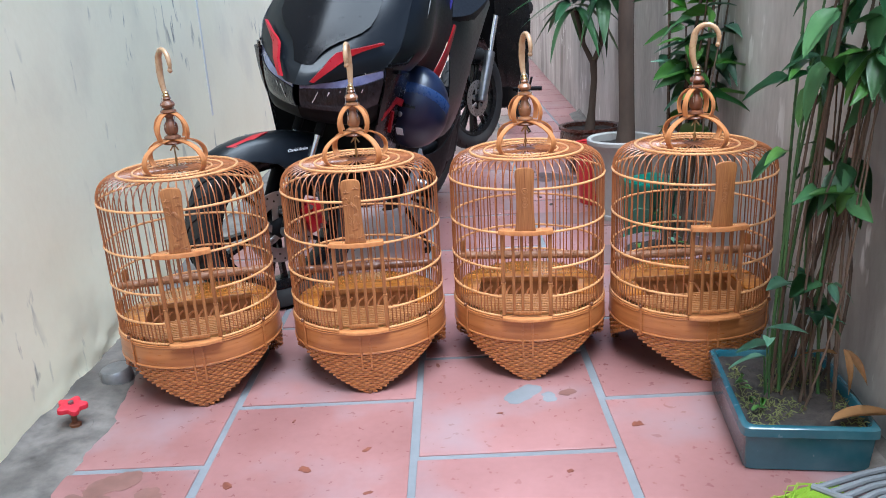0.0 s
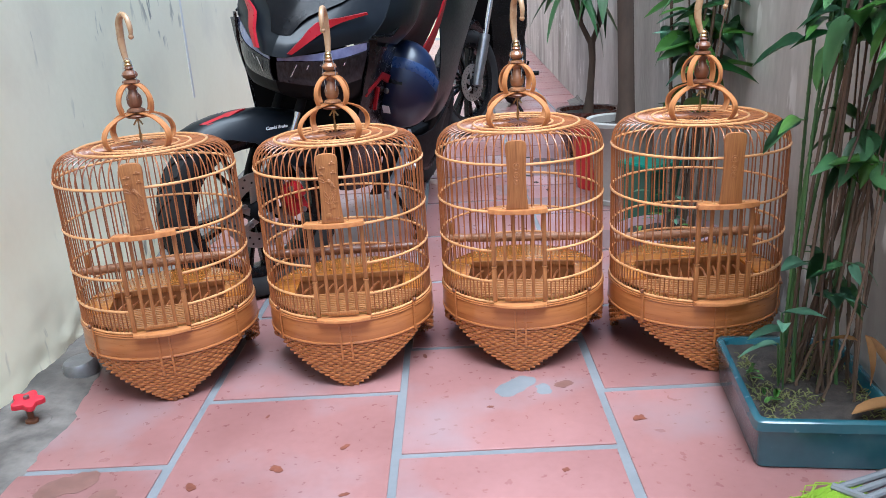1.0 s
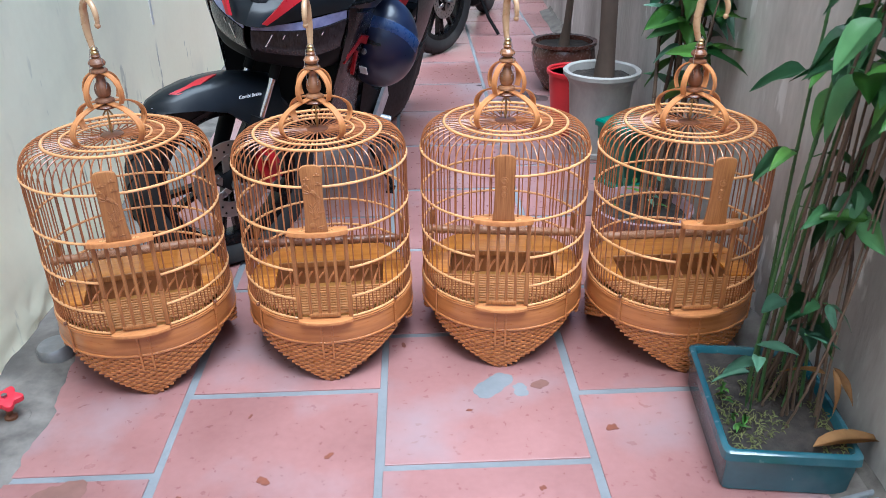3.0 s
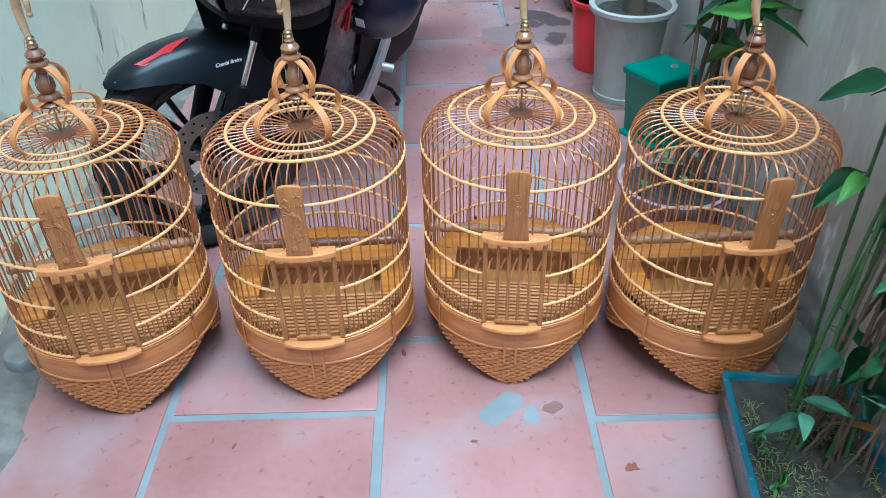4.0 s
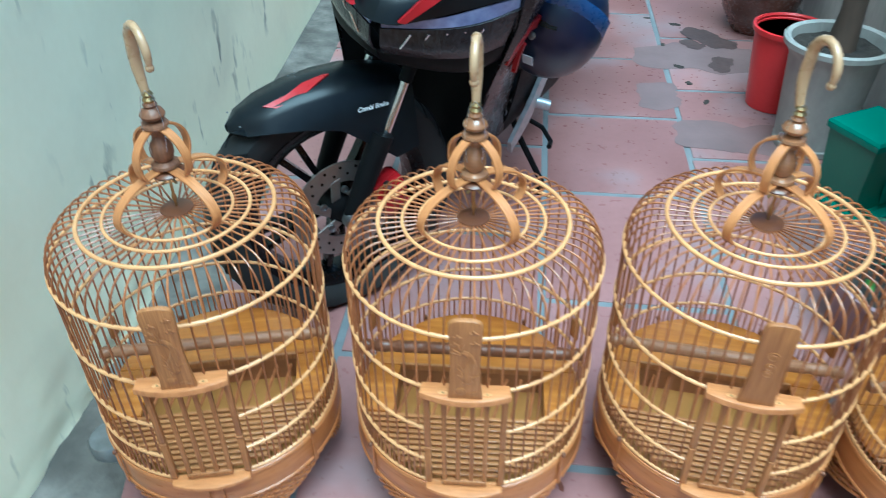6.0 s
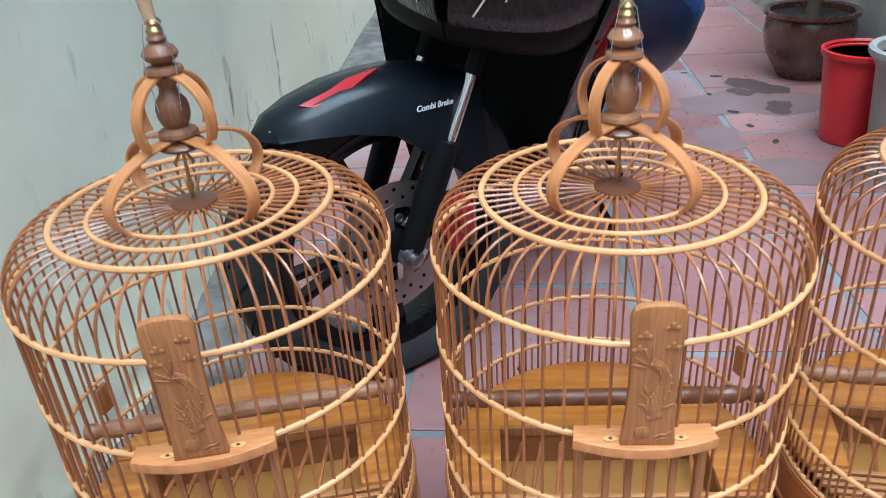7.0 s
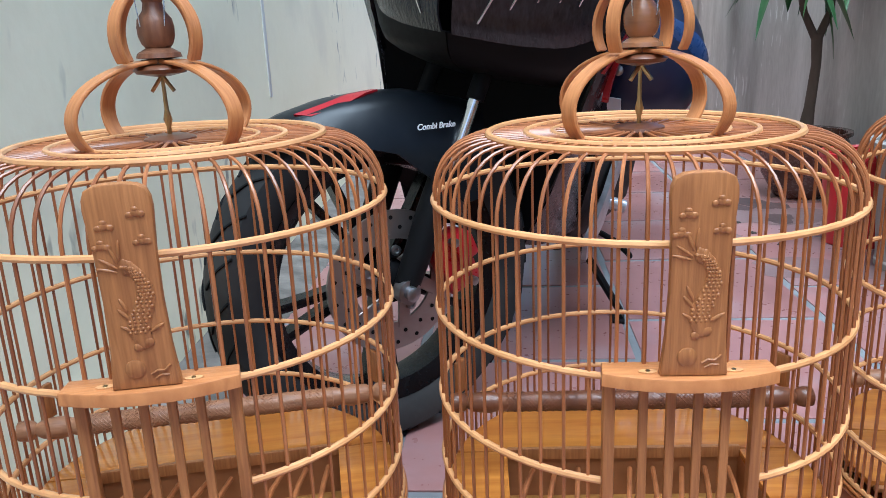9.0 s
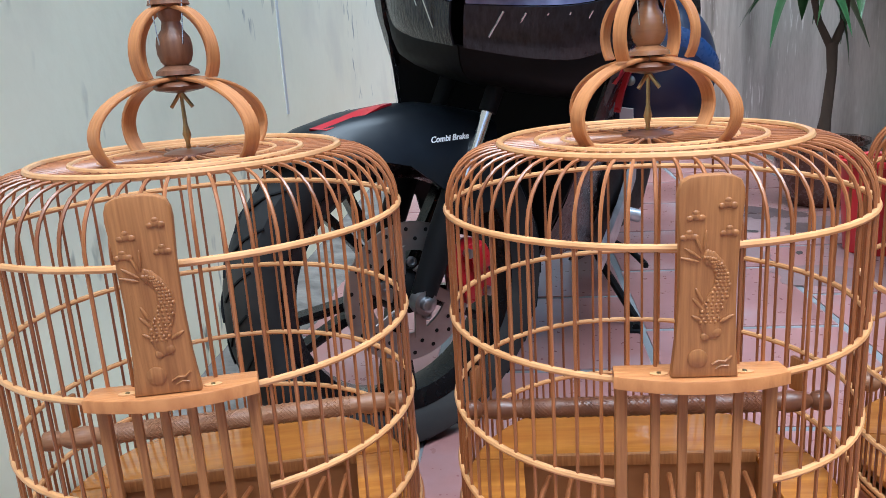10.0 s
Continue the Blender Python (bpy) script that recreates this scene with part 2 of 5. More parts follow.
GREYPLASTIC = material("grey_plastic", (0.15, 0.16, 0.17), (0.26, 0.27, 0.29), 0.5, scale=8, bump=0.1)
PIPEPAINT = material("painted_conduit", (0.66, 0.66, 0.60), (0.78, 0.78, 0.72), 0.55, scale=8, bump=0.1)


# ---- mesh helpers ----
def part(name, bm, mat, parent=None, label="", smooth=True):
    """One mesh object from a bmesh, under parent."""
    me = bpy.data.meshes.new(name)
    bm.to_mesh(me)
    bm.free()
    me.materials.append(mat)
    if smooth:
        me.shade_smooth()
        me.set_sharp_from_angle(angle=radians(38))
    ob = new(name, me)
    ob.parent = parent
    return tagged(ob, label)


def again(ob, m, parent=None):
    """Another object on the same mesh, at the pose m."""
    o = new(ob.name.split(".")[0], ob.data)
    o.parent = parent or ob.parent
    o.matrix_basis = m
    return o


def thing(name, m, label, category, group=""):
    ob = new(name)
    ob.empty_display_size = 0.05
    ob.matrix_basis = m
    return tagged(ob, label, category, group)


def box(bm, size, m=None, bevel=0.0):
    g = bmesh.ops.create_cube(bm, size=1.0)
    bmesh.ops.scale(bm, vec=size, verts=g["verts"])
    if bevel:
        es = list({e for v in g["verts"] for e in v.link_edges})
        r = bmesh.ops.bevel(bm, geom=es, offset=bevel, segments=2, affect="EDGES", profile=0.5)
        vs = list({v for f in r["faces"] for v in f.verts} | {v for v in g["verts"] if v.is_valid})
    else:
        vs = g["verts"]
    if m is not None:
        bmesh.ops.transform(bm, matrix=m, verts=vs)
    return bm


def grid(bm, rows, closed=False, caps=False):
    """Quads between rows of points."""
    vr = [[bm.verts.new(p) for p in r] for r in rows]
    n = len(vr[0])
    for a, b in zip(vr, vr[1:]):
        for i in range(n if closed else n - 1):
            j = (i + 1) % n
            bm.faces.new((a[i], a[j], b[j], b[i]))
    if caps:
        bm.faces.new(list(reversed(vr[0])))
        bm.faces.new(vr[-1])
    return bm


def tube(bm, pts, r, seg=8, flat=1.0, caps=True):
    """A round (or flattened) rod along points; r is one radius or one for each point."""
    pts = [Vector(p) for p in pts]
    rs = r if isinstance(r, (list, tuple)) else [r] * len(pts)
    d0 = (pts[1] - pts[0]).normalized()
    u = d0.orthogonal().normalized()
    rows = []
    for i, p in enumerate(pts):
        d = (pts[min(i + 1, len(pts) - 1)] - pts[max(i - 1, 0)]).normalized()
        u = (u - d * u.dot(d)).normalized()
        w = d.cross(u)
        rows.append([p + (u * math.cos(a) + w * math.sin(a) * flat) * rs[i] for a in (2 * math.pi * k / seg for k in range(seg))])
    return grid(bm, rows, True, caps)


def band(bm, pts, width, thick):
    """A flat strip along points; width: a vector or one for each point, square to the strip's way."""
    pts = [Vector(p) for p in pts]
    ws = width if isinstance(width, list) else [width] * len(pts)
    rows = []
    for i, p in enumerate(pts):
        d = (pts[min(i + 1, len(pts) - 1)] - pts[max(i - 1, 0)]).normalized()
        w = Vector(ws[i])
        n = d.cross(w).normalized() * thick / 2
        h = w / 2
        rows.append([p + h * 0.9 + n, p + h + n * 0.3, p + h - n * 0.3, p + h * 0.9 - n, p - h * 0.9 - n, p - h - n * 0.3, p - h + n * 0.3, p - h * 0.9 + n])
    return grid(bm, rows, True, True)


def lathe(bm, profile, seg=24, caps=True, m=None):
    """Turned body: (radius, z) pairs from the bottom up."""
    rows = [[(r * math.cos(a), r * math.sin(a), z) for a in (2 * math.pi * k / seg for k in range(seg))] for r, z in profile]
    if m is not None:
        rows = [[m @ Vector(p) for p in row] for row in rows]
    return grid(bm, rows, True, caps)


def hoop(bm, R, z, r, seg=72, side=6, a0=0.0, a1=2 * math.pi, flat=1.0):
    """A ring, whole or from angle a0 to a1."""
    full = abs(a1 - a0 - 2 * math.pi) < 1e-6
    n = max(3, int(seg * (a1 - a0) / (2 * math.pi)))
    rows = []
    for i in range(n + 1):
        a = a0 + (a1 - a0) * i / n
        rows.append([((R + r * math.cos(b)) * math.cos(a), (R + r * math.cos(b)) * math.sin(a), z + r * flat * math.sin(b)) for b in (2 * math.pi * k / side for k in range(side))])
    return grid(bm, rows, True, not full)


def plate(bm, outline, thick, m=None, bevel=0.0):
    """A flat piece: an outline in x, y with a thickness along z."""
    vs = [bm.verts.new((x, y, 0)) for x, y in outline]
    f = bm.faces.new(vs)
    ex = bmesh.ops.extrude_face_region(bm, geom=[f])
    top = [v for v in ex["geom"] if isinstance(v, bmesh.types.BMVert)]
    bmesh.ops.translate(bm, vec=(0, 0, thick), verts=top)
    bmesh.ops.recalc_face_normals(bm, faces=list({q for v in vs + top for q in v.link_faces}))
    alls = vs + top
    if bevel:
        es = list({e for v in top for e in v.link_edges if e.verts[0] in top and e.verts[1] in top})
        r = bmesh.ops.bevel(bm, geom=es, offset=bevel, segments=2, affect="EDGES", profile=0.5)
        alls = list({v for v in vs if v.is_valid} | {v for v in top if v.is_valid} | {v for q in r["faces"] for v in q.verts})
    if m is not None:
        bmesh.ops.transform(bm, matrix=m, verts=alls)
    return bm


def ball(bm, r, m, u=12, v=8):
    g = bmesh.ops.create_uvsphere(bm, u_segments=u, v_segments=v, radius=r)
    bmesh.ops.transform(bm, matrix=m, verts=g["verts"])
    return bm


def B():
    return bmesh.new()


def lettering(name, text, size, mat, parent, m, depth=0.0004):
    cu = bpy.data.curves.new(name, "FONT")
    cu.body, cu.size, cu.extrude, cu.shear, cu.offset = text, size, depth, 0.3, size * 0.022
    tmp = bpy.data.objects.new(name, cu)
    scene.collection.objects.link(tmp)
    me = bpy.data.meshes.new_from_object(tmp.evaluated_get(bpy.context.evaluated_depsgraph_get()))
    bpy.data.objects.remove(tmp)
    me.materials.clear()
    me.materials.append(mat)
    ob = new(name, me)
    ob.parent, ob.matrix_basis = parent, m
    return ob


# ---- ground and walls ----
def structure(name, bm, mat, label, smooth=False):
    return tagged(part(name, bm, mat, None, label, smooth), kind="structure")


ground = structure("ground", grid(B(), [[(-6 + 0.5 * i, -8 + 1.0 * j, -0.001) for i in range(25)] for j in range(34)]), GROUT, "grey cement bed with wide joints between paving tiles")
LEFT_X = lambda y: -0.849 - 0.030 * (y - 1.5)
RIGHT_X = lambda y: 0.800 + 0.040 * (y - 1.745)


def wall(name, mat, label, fx, outward, y0, y1, height):
    """A thick wall along the alley with an uneven rendered face."""
    bm = B()
    nz = 60
    ys = [y0 + (0.9 - y0) * i / 10 for i in range(10)] + [0.9 + 2.0 * i / 90 for i in range(90)] + [2.9 + (y1 - 2.9) * i / 40 for i in range(41)]
    rows = []
    for j in range(nz + 1):
        z = height * (j / nz) ** 2.0
        row = []
        for y in ys:
            rough = max(0.0, 1 - z / 0.26) * max(0.0, 1 - abs(y - 1.95) / 0.45)
            crumple = 0.022 * rough * (0.4 + abs(noise.noise((y * 13, z * 17, 6))) + 0.5 * noise.noise((y * 31, z * 31, 2)))
            row.append((fx(y) + 0.006 * noise.noise((y * 1.7, z * 1.7, 3)) + 0.0025 * noise.noise((y * 6, z * 6, 9)) - outward * crumple, y, z - 0.01))
        rows.append(row)
    rows.append([(fx(y) + outward * 0.2, y, height) for y in ys])
    rows.append([(fx(y) + outward * 0.2, y, -0.01) for y in ys])
    grid(bm, rows)
    return structure(name, bm, mat, label, True)


# unseen wall tops set for light: west blocks sky, east lets it in
wall("wall_west", WALLPAINT, "cream painted rendered wall, scuffed and stained", LEFT_X, -1, -5.2, 15.0, 3.6)
wall("wall_east", CONCRETE, "grey weathered cement wall with damp streaks", RIGHT_X, 1, -5.2, 15.0, 1.0)
# end walls are added; the south one is unseen, kept low for sky light
structure("wall_north", box(B(), (5.0, 0.2, 2.6), pose(0, 15.1, 1.3)), WALLPAINT, "plain pale wall added to close the alley")
structure("wall_south", box(B(), (5.0, 0.2, 1.8), pose(0, -5.3, 0.9)), WALLPAINT, "plain pale wall added to close the alley")

# cement strip along the painted wall
bm = B()
rows = []
for j in range(250):
    y = -0.5 + 3.5 * j / 229 if j < 230 else 3.0 + 12 * (j - 229) / 20
    x0, x1 = LEFT_X(y) - 0.02, LEFT_X(y) + 0.145 + 0.030 * noise.noise((y * 3.1, 0, 5)) + 0.014 * noise.noise((y * 11, 0, 7)) + 0.006 * noise.noise((y * 40, 0, 7))
    row = []
    for i in range(25):
        u = i / 24
        x = x0 + (x1 - x0) * u
        z = 0.011 - 0.0095 * max(0.0, 2 * u - 1) ** 1.5 + 0.05 * max(0, 1 - u * 5) ** 2 * (0.6 + 0.5 * noise.noise((y * 5, 0, 1))) + (1 - 0.75 * u) * (0.005 * noise.noise((x * 18, y * 18, 2)) + 0.004 * noise.noise((x * 47, y * 47, 2))) - (0.004 if i == 24 else 0)
        row.append((x, y, z))
    rows.append(row)
grid(bm, rows)
structure("cement_strip", bm, CEMENT, "rough grey cement strip at the wall's foot", True)
bm = B()
rows = []
for j in range(50):
    y = 0.6 + 5.0 * j / 49
    w = 0.03 + 0.02 * noise.noise((y * 4, 1, 5))
    rows.append([(RIGHT_X(y) + 0.01, y, 0.05 + 0.02 * noise.noise((y * 7, 0, 0))), (RIGHT_X(y) - 0.012, y, 0.02), (RIGHT_X(y) - w - 0.03, y, 0.006), (RIGHT_X(y) - w - 0.05, y, -0.003)])
grid(bm, rows)
structure("cement_fillet", bm, CEMENT, "dark cement fillet at the foot of the grey wall", True)
# conduit cover on the painted wall
tagged(part("trim", plate(B(), [(-0.010, 0), (0.010, 0), (0.010, 1.25), (-0.010, 1.25)], 0.007, pose(LEFT_X(3.14) - 0.003, 3.14, 0.43, 90, 0, 90), 0.002), PIPEPAINT, None, "painted-over vertical conduit cover on the wall"), kind="structure")


# ---- bird cages ----
R = 0.170
Z_TOP, Z_DOME, Z_R2, Z_R3, Z_R4, Z_SILL, Z_BAND = 0.480, 0.430, 0.338, 0.259, 0.196, 0.152, 0.100
R_TOP = 0.123
BARS = 60


def polar(a, r, z):
    """A point of the cage: a = 0 is the door, angles run anticlockwise from above."""
    return Vector((r * math.sin(a), -r * math.cos(a), z))


def bar_path():
    pts = [polar(0, R, Z_BAND + 0.03), polar(0, R, 0.3), polar(0, R, Z_DOME - 0.004)]
    for i in range(1, 8):
        t = i / 8 * math.pi / 2
        pts.append(polar(0, R_TOP - 0.004 + (R - R_TOP + 0.004) * math.cos(t) ** 0.8, Z_DOME + (Z_TOP - Z_DOME) * math.sin(t) ** 0.9))
    pts += [polar(0, R_TOP - 0.004, Z_TOP), polar(0, 0.07, Z_TOP + 0.001), polar(0, 0.016, Z_TOP + 0.001)]
    return pts


def panel_outline(n=10):
    """The door's lift plate: a rounded top, a slight waist, a flared foot."""
    side = [(0.0208, 0.0), (0.0202, 0.006), (0.0184, 0.025), (0.0173, 0.055), (0.0179, 0.085), (0.0197, 0.110), (0.0192, 0.116), (0.0172, 0.121), (0.0125, 0.1235), (0.006, 0.1245)]
    side = [(x, z * 1.05) for x, z in side]
    return [(x, z) for x, z in side] + [(-x, z) for x, z in reversed(side)]


MESHES = {}


def cached(key, name, make, mat, parent, label="", m=None, smooth=True):
    """A part whose mesh is built once and shared by all cages."""
    if key in MESHES:
        ob = new(name, MESHES[key])
        ob.parent = parent
        tagged(ob, label)
    else:
        ob = part(name, make(), mat, parent, label, smooth)
        MESHES[key] = ob.data
    if m is not None:
        ob.matrix_basis = m
    return ob


def weave_mesh():
    """A hanging triangle of interlaced strips that ends in a foot."""
    bm = B()
    rows, step = 18, Z_BAND / 18.6
    stake = radians(3.6)
    for i in range(rows):
        z = Z_BAND - step * (i + 0.5)
        half = radians(60) * (1 - (i + 0.35) / (rows + 0.4)) ** 1.08 + radians(2.2)
        half = math.ceil(half / (stake / 2)) * stake / 2
        n = max(4, int(2 * half / (stake / 4)))
        rr = R + 0.001 - 0.006 * (i / rows) ** 1.5
        ring = []
        for k in range(n + 1):
            a = -half + 2 * half * k / n
            w = 0.0016 * math.sin(math.pi * (a / stake + i))
            r0 = rr + w
            hh = step * 0.47
            ring.append([polar(a, r0 - 0.0012, z - hh), polar(a, r0 + 0.0010, z - hh * 0.8), polar(a, r0 + 0.0014, z), polar(a, r0 + 0.0010, z + hh * 0.8), polar(a, r0 - 0.0012, z + hh)])
        grid(bm, ring, True, True)
    return bm


def stakes_mesh():
    bm = B()
    for k in range(-15, 16):
        a = radians(3.6) * k
        drop = Z_BAND * (1 - abs(k) / 17.5) ** 1.25
        band(bm, [polar(a, R + 0.0002, Z_BAND), polar(a, R - 0.002 * (drop / Z_BAND), Z_BAND - drop * 0.5), polar(a, R - 0.0065 * (drop / Z_BAND), max(0.004, Z_BAND - drop * 0.96))], Vector((math.cos(a), math.sin(a), 0)) * 0.0035, 0.0014)
    return bm


def arch_points(foot, wide, height, z0, n=15):
    """A loop arm from its foot, out and over to the middle."""
    pts = []
    for i in range(n + 1):
        t = i / n
        ang = -0.5 + t * (math.pi / 2 + 0.5)
        x = wide * math.cos(ang)
        z = math.sin(ang)
        pts.append((x, z))
    zmin, zmax = pts[0][1], pts[-1][1]
    return [(x, 0, z0 + (z - zmin) / (zmax - zmin) * height) for x, z in pts]


def arm_mesh(wide, height, w):
    bm = B()
    pts = arch_points(0, wide, height, 0)
    return band(bm, pts, Vector((0, w, 0)), 0.0032)


def hook_points():
    pts = []
    for i in range(9):
        pts.append((0.004 + 0.008 * math.sin(i / 8 * 2.4), 0, 0.058 * i / 8))
    for i in range(1, 13):
        a = i / 12 * radians(205)
        pts.append((-0.0145 + 0.0250 * math.cos(a), 0, 0.058 + 0.0285 * math.sin(a)))
    return pts


def carp_relief():
    """Raised carving: clouds, a curving scaled fish, water and a disc."""
    bm = B()
    y = -0.0034

    def blob(x, z, rx, rz, h=0.0009, tilt=0):
        ball(bm, 1.0, pose(x, y, z, 0, tilt, 0) @ Matrix.Diagonal((rx, h, rz, 1)), 10, 6)

    for cx, cz in ((-0.009, 0.106), (0.0095, 0.113), (0.011, 0.096), (-0.0125, 0.094)):
        for dx, dz, r in ((0, 0, 0.0030), (-0.0034, -0.0010, 0.0023), (0.0034, -0.0008, 0.0025), (0, 0.0022, 0.0022)):
            blob(cx + dx, cz + dz, r, r * 0.8)
    spine = [(0.003, 0.032), (0.001, 0.038), (0.002, 0.045), (0.005, 0.052), (0.008, 0.060), (0.0085, 0.067), (0.006, 0.074), (0.002, 0.079), (-0.003, 0.081)]
    widths = (0.0056, 0.0070, 0.0074, 0.0070, 0.0060, 0.0048, 0.0037, 0.0028, 0.002)
    for i in range(8):
        for q in range(3):
            u = q / 3
            x, z = (spine[i][k] * (1 - u) + spine[i + 1][k] * u for k in (0, 1))
            w = widths[i] * (1 - u) + widths[i + 1] * u
            blob(x, z, w, 0.0052, 0.0011)
            if i > 0:
                for k in range(4):
                    blob(x + w * (-0.72 + 0.42 * k + 0.21 * (q % 2)), z, 0.0013, 0.0015, 0.00155)
    for tx, tz, tl in ((-0.007, 0.089, 20), (-0.003, 0.091, -5), (-0.010, 0.083, 55), (-0.0115, 0.079, 75)):
        blob(tx, tz, 0.0011, 0.0065, 0.0010, -tl)
    for tx, tz, tl in ((-0.006, 0.050, 40), (-0.0055, 0.056, 25), (0.0115, 0.040, -60), (-0.005, 0.040, 60)):
        blob(tx, tz, 0.0013, 0.0055, 0.0009, -tl)
    blob(0.0055, 0.031, 0.0036, 0.0036, 0.0014)
    blob(-0.001, 0.028, 0.0030, 0.0028, 0.0012)
    lathe(bm, [(0.0062, 0), (0.0062, 0.0008), (0.0055, 0.0013)], 20, True, pose(-0.005, y + 0.0004, 0.0135, 90, 0, 0))
    tube(bm, [(0.004, y, 0.009), (0.008, y, 0.0115), (0.012, y, 0.011), (0.016, y, 0.0145)], 0.0009, 6)
    tube(bm, [(0.006, y, 0.006), (0.010, y, 0.0082), (0.0145, y, 0.0078)], 0.0007, 6)
    return bm


def medallion_relief():
    bm = B()
    for z, r in ((0.083, 0.0068), (0.066, 0.0056), (0.054, 0.0056)):
        hoop_bm = [(r, 0), (r, 0.0007), (r * 0.86, 0.0011), (r * 0.75, 0.0005), (r * 0.5, 0.0004), (r * 0.4, 0.0011), (r * 0.15, 0.0012)]
        lathe(bm, hoop_bm, 18, True, pose(0, -0.0030, z, 90, 0, 0))
    return bm


def segment(y0, z, thick, rr, sign=1, n=18):
    """A floor board: the part of the round floor beyond the line y0."""
    a = math.acos(max(-1, min(1, y0 / rr)))
    pts = [(rr * math.sin(t), sign * rr * math.cos(t)) for t in (-a + 2 * a * i / n for i in range(n + 1))]
    if sign > 0:
        pts = list(reversed(pts))
    return plate(B(), pts, thick, pose(0, 0, z), 0.002)


def cage(m, hook_turn, arm_turn, carved, knob, label, perch_mat):
    c = thing("bird_cage", m, label, "bird cage", "bamboo bird cages in a row")
    # bars
    for k in range(BARS):
        a = 2 * math.pi * (k + 0.5) / BARS
        in_door = min(a, 2 * math.pi - a) < 0.30
        key = ("bar", in_door, k % 2)

        def make(short=in_door, outer=k % 2):
            pts = bar_path()
            if outer:
                pts[-1] = polar(0, 0.068, Z_TOP + 0.001)
            if short:
                pts = [polar(0, R, Z_R2)] + pts[2:]
            return tube(B(), pts, 0.00142, 6)
        cached(key, "bar", make, BAMBOO, c, m=pose(0, 0, 0, 0, 0, math.degrees(a)))
        if not 0.26 < a < 2 * math.pi - 0.26:
            continue
        a += math.pi / BARS
        if a < 2 * math.pi - 0.30:
            cached("short_bar", "short_bar", lambda: tube(B(), [polar(0, R, Z_BAND + 0.04), polar(0, R, Z_R4)], 0.00135, 6), BAMBOO, c, m=pose(0, 0, 0, 0, 0, math.degrees(a)))
    # hoops: whole ones above the door, open ones beside it
    gap = 0.31
    for z in (Z_DOME, Z_R2):
        cached(("hoop", z), "hoop", lambda z=z: hoop(B(), R + 0.0005, z, 0.0027, 96, 8), RING, c)
    for z in (Z_R3, Z_R4):
        cached(("hoop", z), "hoop", lambda z=z: hoop(B(), R + 0.0005, z, 0.0027, 96, 8, -math.pi / 2 + gap, 1.5 * math.pi - gap), RING, c)
    cached("hoop_s", "hoop", lambda: hoop(B(), R + 0.0005, Z_SILL, 0.0026, 96, 8), RING, c)
    for rr, r in ((R_TOP, 0.0030), (0.092, 0.0024), (0.070, 0.0022)):
        cached(("top", rr), "top_hoop", lambda rr=rr, r=r: hoop(B(), rr, Z_TOP + 0.0015, r, 72, 8), RING, c)
    # band, its rims and the three woven feet
    cached("band", "base_band", lambda: lathe(B(), [(R - 0.004, 0.096), (R + 0.0022, 0.096), (R + 0.0040, 0.104), (R + 0.0042, 0.118), (R + 0.0036, 0.134), (R + 0.0024, 0.143), (R - 0.004, 0.143), (R - 0.004, 0.096)], 96, False), BAND, c)
    for z, r in ((0.0985, 0.0028), (0.1435, 0.0020), (0.1475, 0.0018)):
        cached(("rim", z), "rim", lambda z=z, r=r: hoop(B(), R + 0.003, z, r, 96, 8), BAND, c)
    for k in range(3):
        w = cached("weave", "woven_skirt", weave_mesh, WEAVE, c, m=pose(0, 0, 0, 0, 0, 120 * k))
        cached("stakes", "stake", stakes_mesh, STAKE, w, smooth=False)
        cached("peg", "foot", lambda: lathe(B(), [(0.0055, 0), (0.0065, 0.004), (0.0060, 0.010)], 10, True, pose(0, -R + 0.007, 0)), STAKE, w, "dark foot")
    # paired battens below the door and pinned clips
    for s in (-1, 1):
        cached(("batten", s), "batten", lambda s=s: band(B(), [polar(s * 0.058, R + 0.0065, 0.150), polar(s * 0.058, R + 0.0065, 0.10), polar(s * 0.058, R + 0.003, 0.060)], Vector((0.0042, 0, 0)), 0.002), BAND, c)
        for deg in (50, 152):
            cl = cached(("clip", s, deg), "clip", lambda s=s, deg=deg: band(B(), [polar(radians(s * deg), R + 0.0068, z) for z in (0.094, 0.12, 0.162)], Vector((math.cos(radians(s * deg)), math.sin(radians(s * deg)), 0)) * 0.006, 0.0022), BAND, c)
            cached(("knob", s, deg), "pin", lambda s=s, deg=deg: ball(B(), 0.0042, Matrix.Translation(polar(radians(s * deg), R + 0.009, 0.160)), 8, 6), DARKWOOD, cl)
        tab = cached(("tab", s), "perch_tab", lambda s=s: box(B(), (0.017, 0.005, 0.034), Matrix.Translation(polar(radians(s * 112), R - 0.001, 0.235)) @ pose(0, 0, 0, 0, 0, s * 112), 0.001), DOORWOOD, c)
    # floor: boards, drawer well with sticks, slatted front
    zf = 0.158
    cached("floor_back", "floor_board", lambda: segment(0.040, zf, 0.007, R - 0.004), HONEY, c)
    for s in (-1, 1):
        def side_board(s=s):
            pts = []
            for i in range(9):
                y = -0.055 + 0.0945 * i / 8
                pts.append((s * math.sqrt((R - 0.004) ** 2 - y * y), y))
            pts += [(s * 0.112, 0.0395), (s * 0.112, -0.055)]
            if s < 0:
                pts.reverse()
            return plate(B(), pts, 0.006, pose(0, 0, zf), 0.001)
        cached(("floor_side", s), "floor_board", side_board, HONEY, c)
    cached("tray_lip", "tray_edge", lambda: box(B(), (0.224, 0.005, 0.012), pose(0, 0.0385, zf + 0.0045), 0.001), DOORWOOD, c)
    cached("tray_wall", "tray_wall", lambda: box(B(), (0.224, 0.004, 0.044), pose(0, 0.042, zf - 0.0225)), TRAYWOOD, c)
